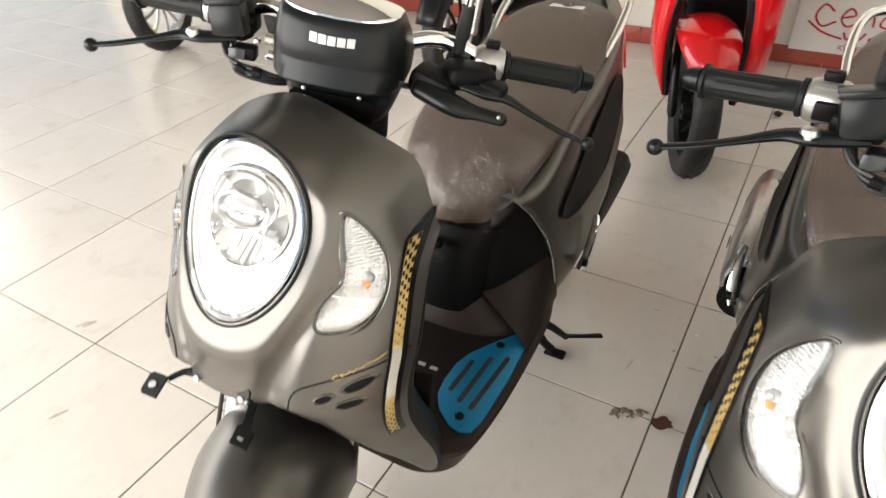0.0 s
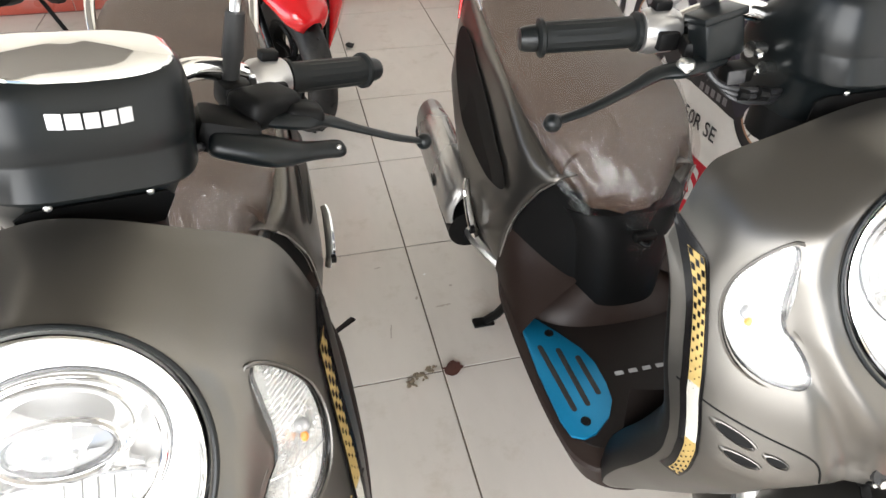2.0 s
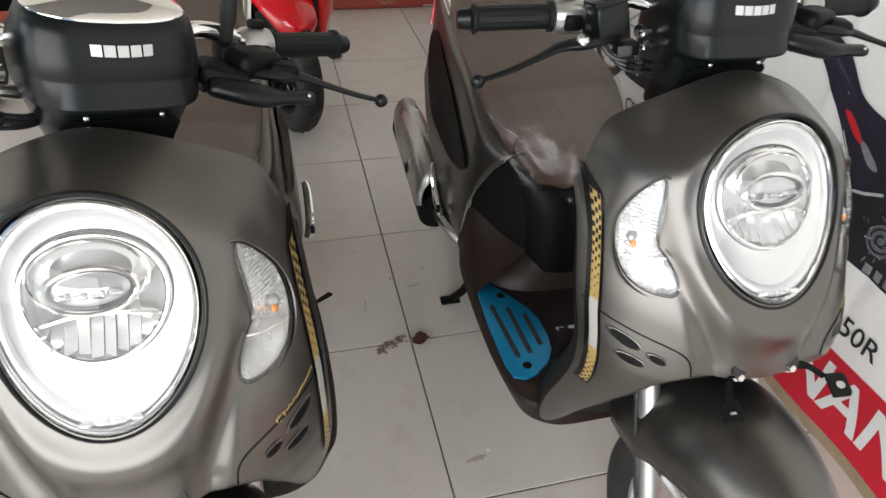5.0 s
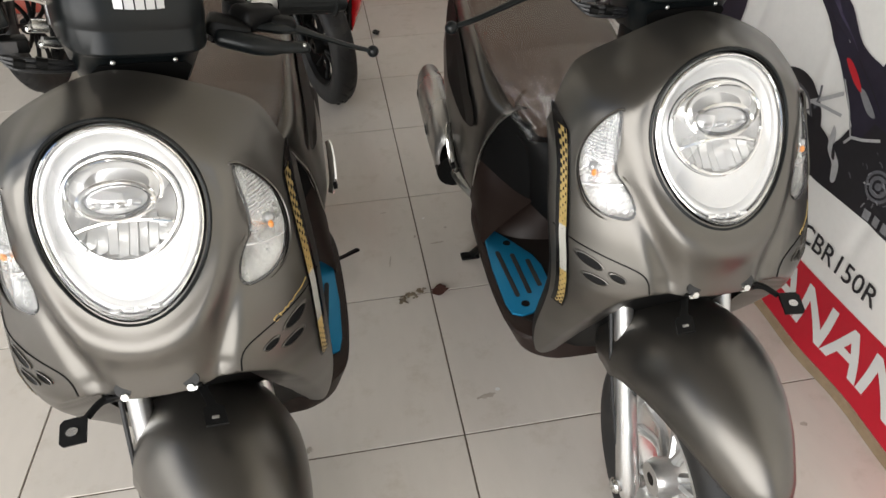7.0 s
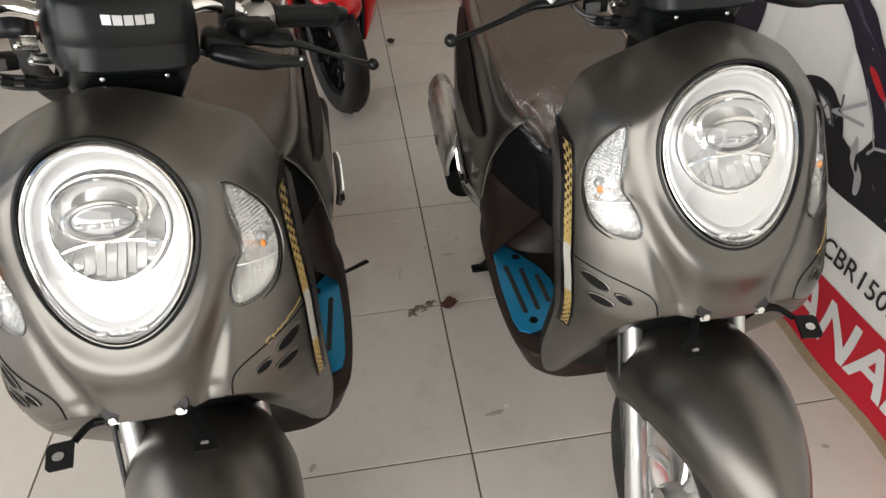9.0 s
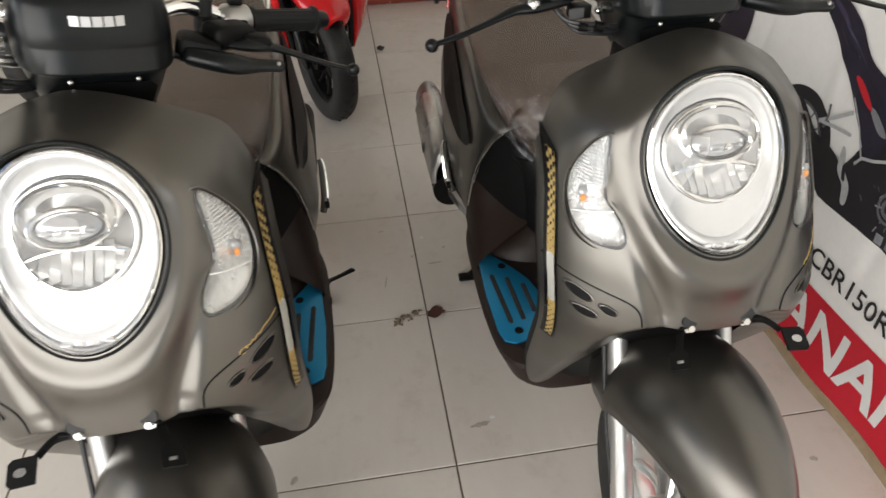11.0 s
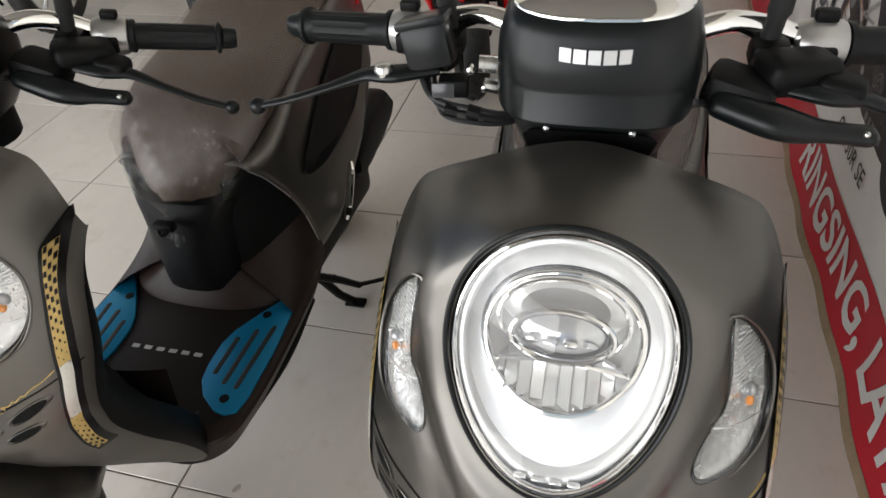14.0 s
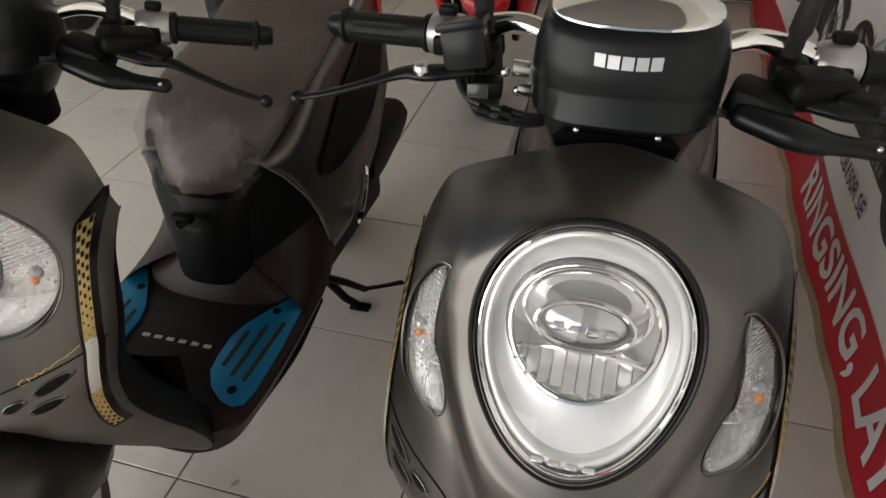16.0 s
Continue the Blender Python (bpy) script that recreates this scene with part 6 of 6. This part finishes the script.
    part("handlebar_cover", ball((0, 0.18, 1.02), 0.12, 18, (1, 0.7, 0.5)), "red", root)
    part("floor_board", block((0.36, 0.45, 0.06), 0.02, (0, 0.48, 0.30)), "black", root)
    part("body", rings([[(w * math.copysign(abs(math.cos(a)) ** 0.7, math.cos(a)), y, z + h * math.copysign(abs(math.sin(a)) ** 0.7, math.sin(a))) for a in np.linspace(0, 2 * math.pi, 24, endpoint=False)] for y, w, z, h in ((0.66, 0.11, 0.47, 0.15), (0.80, 0.17, 0.52, 0.18), (1.05, 0.18, 0.58, 0.16), (1.3, 0.13, 0.66, 0.11), (1.5, 0.05, 0.74, 0.05))]), "red", root)
    part("seat", rings([[(w * math.copysign(abs(math.cos(a)) ** 0.7, math.cos(a)), y, z + h * math.sin(a)) for a in np.linspace(0, 2 * math.pi, 20, endpoint=False)] for y, w, z, h in ((0.66, 0.08, 0.66, 0.03), (0.76, 0.13, 0.71, 0.05), (1.0, 0.14, 0.745, 0.05), (1.25, 0.12, 0.785, 0.05), (1.38, 0.06, 0.79, 0.03))]), "rubber", root)
    wheel_parts(root, 1.24, 0.255, 0.105, "rear", "black", 10, 20)
    part("centre_stand", join(*[tube([(s * 0.07, 0.74, 0.28), (s * 0.10, 0.80, 0.10), (s * 0.11, 0.82, 0.010)], 0.010, 8) for s in (1, -1)]), "black", root)
    return root


red = build_red_scooter()
red.matrix_basis = pose(-0.245, 1.325, 0, 0, 0, 3)
m = Matrix.Rotation(radians(19), 4, "Z")
for ob in red.children:
    if ob.name.split(".")[0] in ("front_tyre", "front_rim", "fork_leg", "front_fender"):
        ob.matrix_basis = m


def build_motorcycle(name, label, body_mat, rim_mat, spokes=10):
    root = thing(name, label, "motorcycle", "vehicles parked behind")
    wheel_parts(root, 0.0, 0.29, 0.090, "front", rim_mat, spokes, 26)
    wheel_parts(root, 1.26, 0.29, 0.110, "rear", rim_mat, spokes, 24)
    for s in (1, -1):
        leg = part("fork_leg", tube([(s * 0.085, 0.0, 0.29), (s * 0.085, 0.08, 0.50), (s * 0.085, 0.20, 0.86)], [0.022, 0.021, 0.016], 12), "silver", root)
        part("fork_boot", tube([(s * 0.085, 0.09, 0.52), (s * 0.085, 0.16, 0.72)], 0.024, 12), "black", leg)
    rows = []
    for a in np.linspace(radians(20), radians(150), 20):
        rows.append([(0.062 * math.sin(t), -0.325 * math.cos(a) + 0.03 * (1 - math.cos(t)) * math.cos(a), 0.29 + 0.325 * math.sin(a) - 0.03 * (1 - math.cos(t)) * math.sin(a)) for t in np.linspace(-1.4, 1.4, 13)])
    f = part("front_fender", rings(rows, closed=False, caps=False), body_mat, root)
    f.modifiers.new("thickness", "SOLIDIFY").thickness = 0.003
    def loft(name2, secs, mat, label2=""):
        return part(name2, rings([[(w * math.copysign(abs(math.cos(a)) ** 0.75, math.cos(a)), y, z + h * math.copysign(abs(math.sin(a)) ** 0.75, math.sin(a))) for a in np.linspace(0, 2 * math.pi, 24, endpoint=False)] for y, w, z, h in secs]), mat, root, label2)
    loft("fuel_tank", ((0.22, 0.06, 0.86, 0.06), (0.32, 0.15, 0.87, 0.11), (0.50, 0.16, 0.87, 0.12), (0.66, 0.11, 0.82, 0.08), (0.72, 0.07, 0.79, 0.04)), body_mat)
    loft("seat", ((0.68, 0.09, 0.80, 0.03), (0.85, 0.13, 0.79, 0.04), (1.10, 0.12, 0.85, 0.04), (1.32, 0.07, 0.90, 0.03)), "rubber")
    loft("tail", ((0.90, 0.10, 0.73, 0.05), (1.15, 0.11, 0.79, 0.06), (1.42, 0.05, 0.87, 0.03)), body_mat)
    loft("side_fairing", ((0.16, 0.10, 0.60, 0.10), (0.28, 0.17, 0.58, 0.18), (0.46, 0.18, 0.54, 0.20), (0.58, 0.14, 0.50, 0.14)), body_mat)
    loft("engine", ((0.38, 0.11, 0.36, 0.08), (0.48, 0.15, 0.38, 0.13), (0.70, 0.15, 0.38, 0.13), (0.84, 0.10, 0.38, 0.09)), "black")
    part("headlamp", ball((0, 0.10, 0.92), 0.095, 20, (1.1, 0.7, 1)), "smoke", root)
    part("headlamp_cowl", ball((0, 0.15, 0.94), 0.12, 18, (1.1, 0.8, 1.05)), body_mat, root)
    part("handlebar", tube([(-0.36, 0.36, 1.04), (-0.2, 0.27, 1.03), (0, 0.24, 1.0), (0.2, 0.27, 1.03), (0.36, 0.36, 1.04)], 0.013, 10, 24), "satin", root)
    for s in (1, -1):
        part("grip", rod((s * 0.24, 0.295, 1.034), (s * 0.37, 0.362, 1.04), 0.018), "grip", root)
    part("muffler", tube([(-0.14, 0.80, 0.30), (-0.17, 0.95, 0.36), (-0.175, 1.05, 0.42), (-0.18, 1.42, 0.56), (-0.18, 1.45, 0.57)], [0.02, 0.03, 0.055, 0.06, 0.035], 14, 20), "satin", root)
    part("exhaust_pipe", tube([(0, 0.40, 0.38), (-0.06, 0.33, 0.30), (-0.11, 0.50, 0.20), (-0.13, 0.80, 0.28)], 0.020, 10, 16), "steel", root)
    part("swing_arm", tube([(-0.07, 0.82, 0.34), (-0.085, 1.26, 0.29)], 0.022, 10), "satin", root)
    part("side_stand", tube([(0.10, 0.62, 0.27), (0.20, 0.56, 0.10), (0.26, 0.54, 0.008)], 0.010, 8), "black", root)
    return root


bike_a = build_motorcycle("motorcycle", "dark motorcycle with silver cast wheels, parked on the tiles", "gloss", "alloy")
bike_a.matrix_basis = pose(-3.45, 1.47, 0, 0, 0, 14)
copy_thing(bike_a, pose(-2.62, 1.78, 0, 0, 0, 6))
bike_c = build_motorcycle("black_motorcycle", "black motorcycle with dark wheels, parked near the back wall", "satin", "black")
bike_c.matrix_basis = pose(-1.50, 1.72, 0, 0, 0, -4)

# ---- dirt and leaves on the floor ----


def leaf_shape(at, size, turn, curl, mat, name, label, seed):
    rnd = random.Random(seed)
    o = []
    for k in range(18):
        a = 2 * math.pi * k / 18
        r = size * (0.75 + 0.35 * rnd.random()) * (1.0 if k % 2 else 0.9)
        o.append((r * math.cos(a), 0.8 * r * math.sin(a)))
    secs = []
    for k, h in ((1.0, 1.0), (0.8, 0.55), (0.55, 0.25), (0.3, 0.08), (0.05, 0.0)):
        secs.append([(p[0] * k, p[1] * k, 0.0012 + curl * h * (0.4 + 0.6 * abs(math.sin(1.5 * math.atan2(p[1], p[0]) + seed)))) for p in o])
    v, f = rings(secs)
    return tagged(part(name, moved((v, f), pose(*at, 0, 0, 0, turn)), mat), label, name.replace("_", " "))


leaf_shape((0.024, -0.004), 0.030, 20, 0.010, "leaf", "dry_leaf", "curled dark red-brown dry leaf on a tile joint", 3)
rnd = random.Random(7)
crumbs = []
for k in range(46):
    a = rnd.random()
    x, y = -0.095 + 0.07 * a + rnd.gauss(0, 0.006), -0.022 + 0.035 * a + rnd.gauss(0, 0.006)
    crumbs.append(moved(ball((0, 0, 0), 0.0022 + 0.0035 * rnd.random(), 6, (1.3, 0.8, 0.5)), pose(x, y, 0.0015, 0, 0, 360 * rnd.random())))
tagged(part("leaf_crumbs", join(*crumbs), "crumb"), "crumbled dry leaf bits on a tile joint", "leaf litter", kind="stuff")


def smear(at, length, width, turn, mat, name, label, seed):
    rnd2 = random.Random(seed)
    n = 14
    up = [(length * (k / (n - 1) - 0.5), width * (0.3 + 0.7 * math.sin(math.pi * k / (n - 1))) * (0.6 + 0.8 * rnd2.random()) / 2) for k in range(n)]
    o = up + [(a, -b * (0.5 + rnd2.random())) for a, b in reversed(up)]
    return tagged(part(name, moved(slab(o, 0.0006, lambda a, b, h: (a, b, h + 0.0002)), pose(*at, 0, 0, 0, turn)), mat), label, "mark")


for k, (x, y, ln, wd, tn) in enumerate(((0.075, -0.40, 0.05, 0.012, 10), (0.055, 0.225, 0.045, 0.007, 5), (-0.105, 0.16, 0.05, 0.004, 80), (-0.367, -0.477, 0.022, 0.014, 60), (0.095, 0.30, 0.010, 0.008, 20), (-0.012, 0.27, 0.014, 0.006, 70), (-1.60, -0.46, 0.06, 0.02, 50), (-1.25, -0.35, 0.03, 0.015, 20), (-1.9, 0.35, 0.05, 0.012, 15), (-2.2, 0.55, 0.04, 0.012, 40), (-1.35, -0.72, 0.05, 0.010, 65), (0.80, -0.62, 0.018, 0.012, 0), (-0.1, 0.42, 0.02, 0.004, 10))):
    smear((x, y), ln, wd, tn, "dirt", "scuff_mark", "small dark scuff on a floor tile", k)
for k, (x, y, r) in enumerate(((0.107, -0.386, 0.007), (0.03, 0.36, 0.005))):
    leaf_shape((x, y), r, 30 * k, 0.002, "white_print", "paper_scrap", "tiny white scrap on a floor tile", k)
leaf_shape((0.03, 2.05), 0.030, 40, 0.02, "rubber", "rubber_scrap", "small black scrap on the floor", 9)

# ---- floor tiles ----
me_tile = None
for i in range(-12, 2):
    for j in range(-8, 6):
        x0, x1, y0, y1 = i * TILE, min((i + 1) * TILE, 1.018), j * TILE, min((j + 1) * TILE, 2.822)
        if x1 - x0 < 0.03:
            continue
        whole = x1 - x0 > 0.499 and y1 - y0 > 0.499
        if whole and me_tile:
            ob = new("tile", me_tile)
            ob.parent = floor
        else:
            g = 0.0022
            w, h = x1 - x0 - 2 * g, y1 - y0 - 2 * g
            secs = [[(a * (w / 2 - e), b * (h / 2 - e), z) for a, b in ((-1, -1), (1, -1), (1, 1), (-1, 1))] for e, z in ((0, -0.008), (0, -0.0009), (0.0009, 0.0))]
            ob = part("tile", rings(secs), "tile", floor, "", 20)
            if whole:
                me_tile = ob.data
        ob.location = ((x0 + x1) / 2, (y0 + y1) / 2, 0)
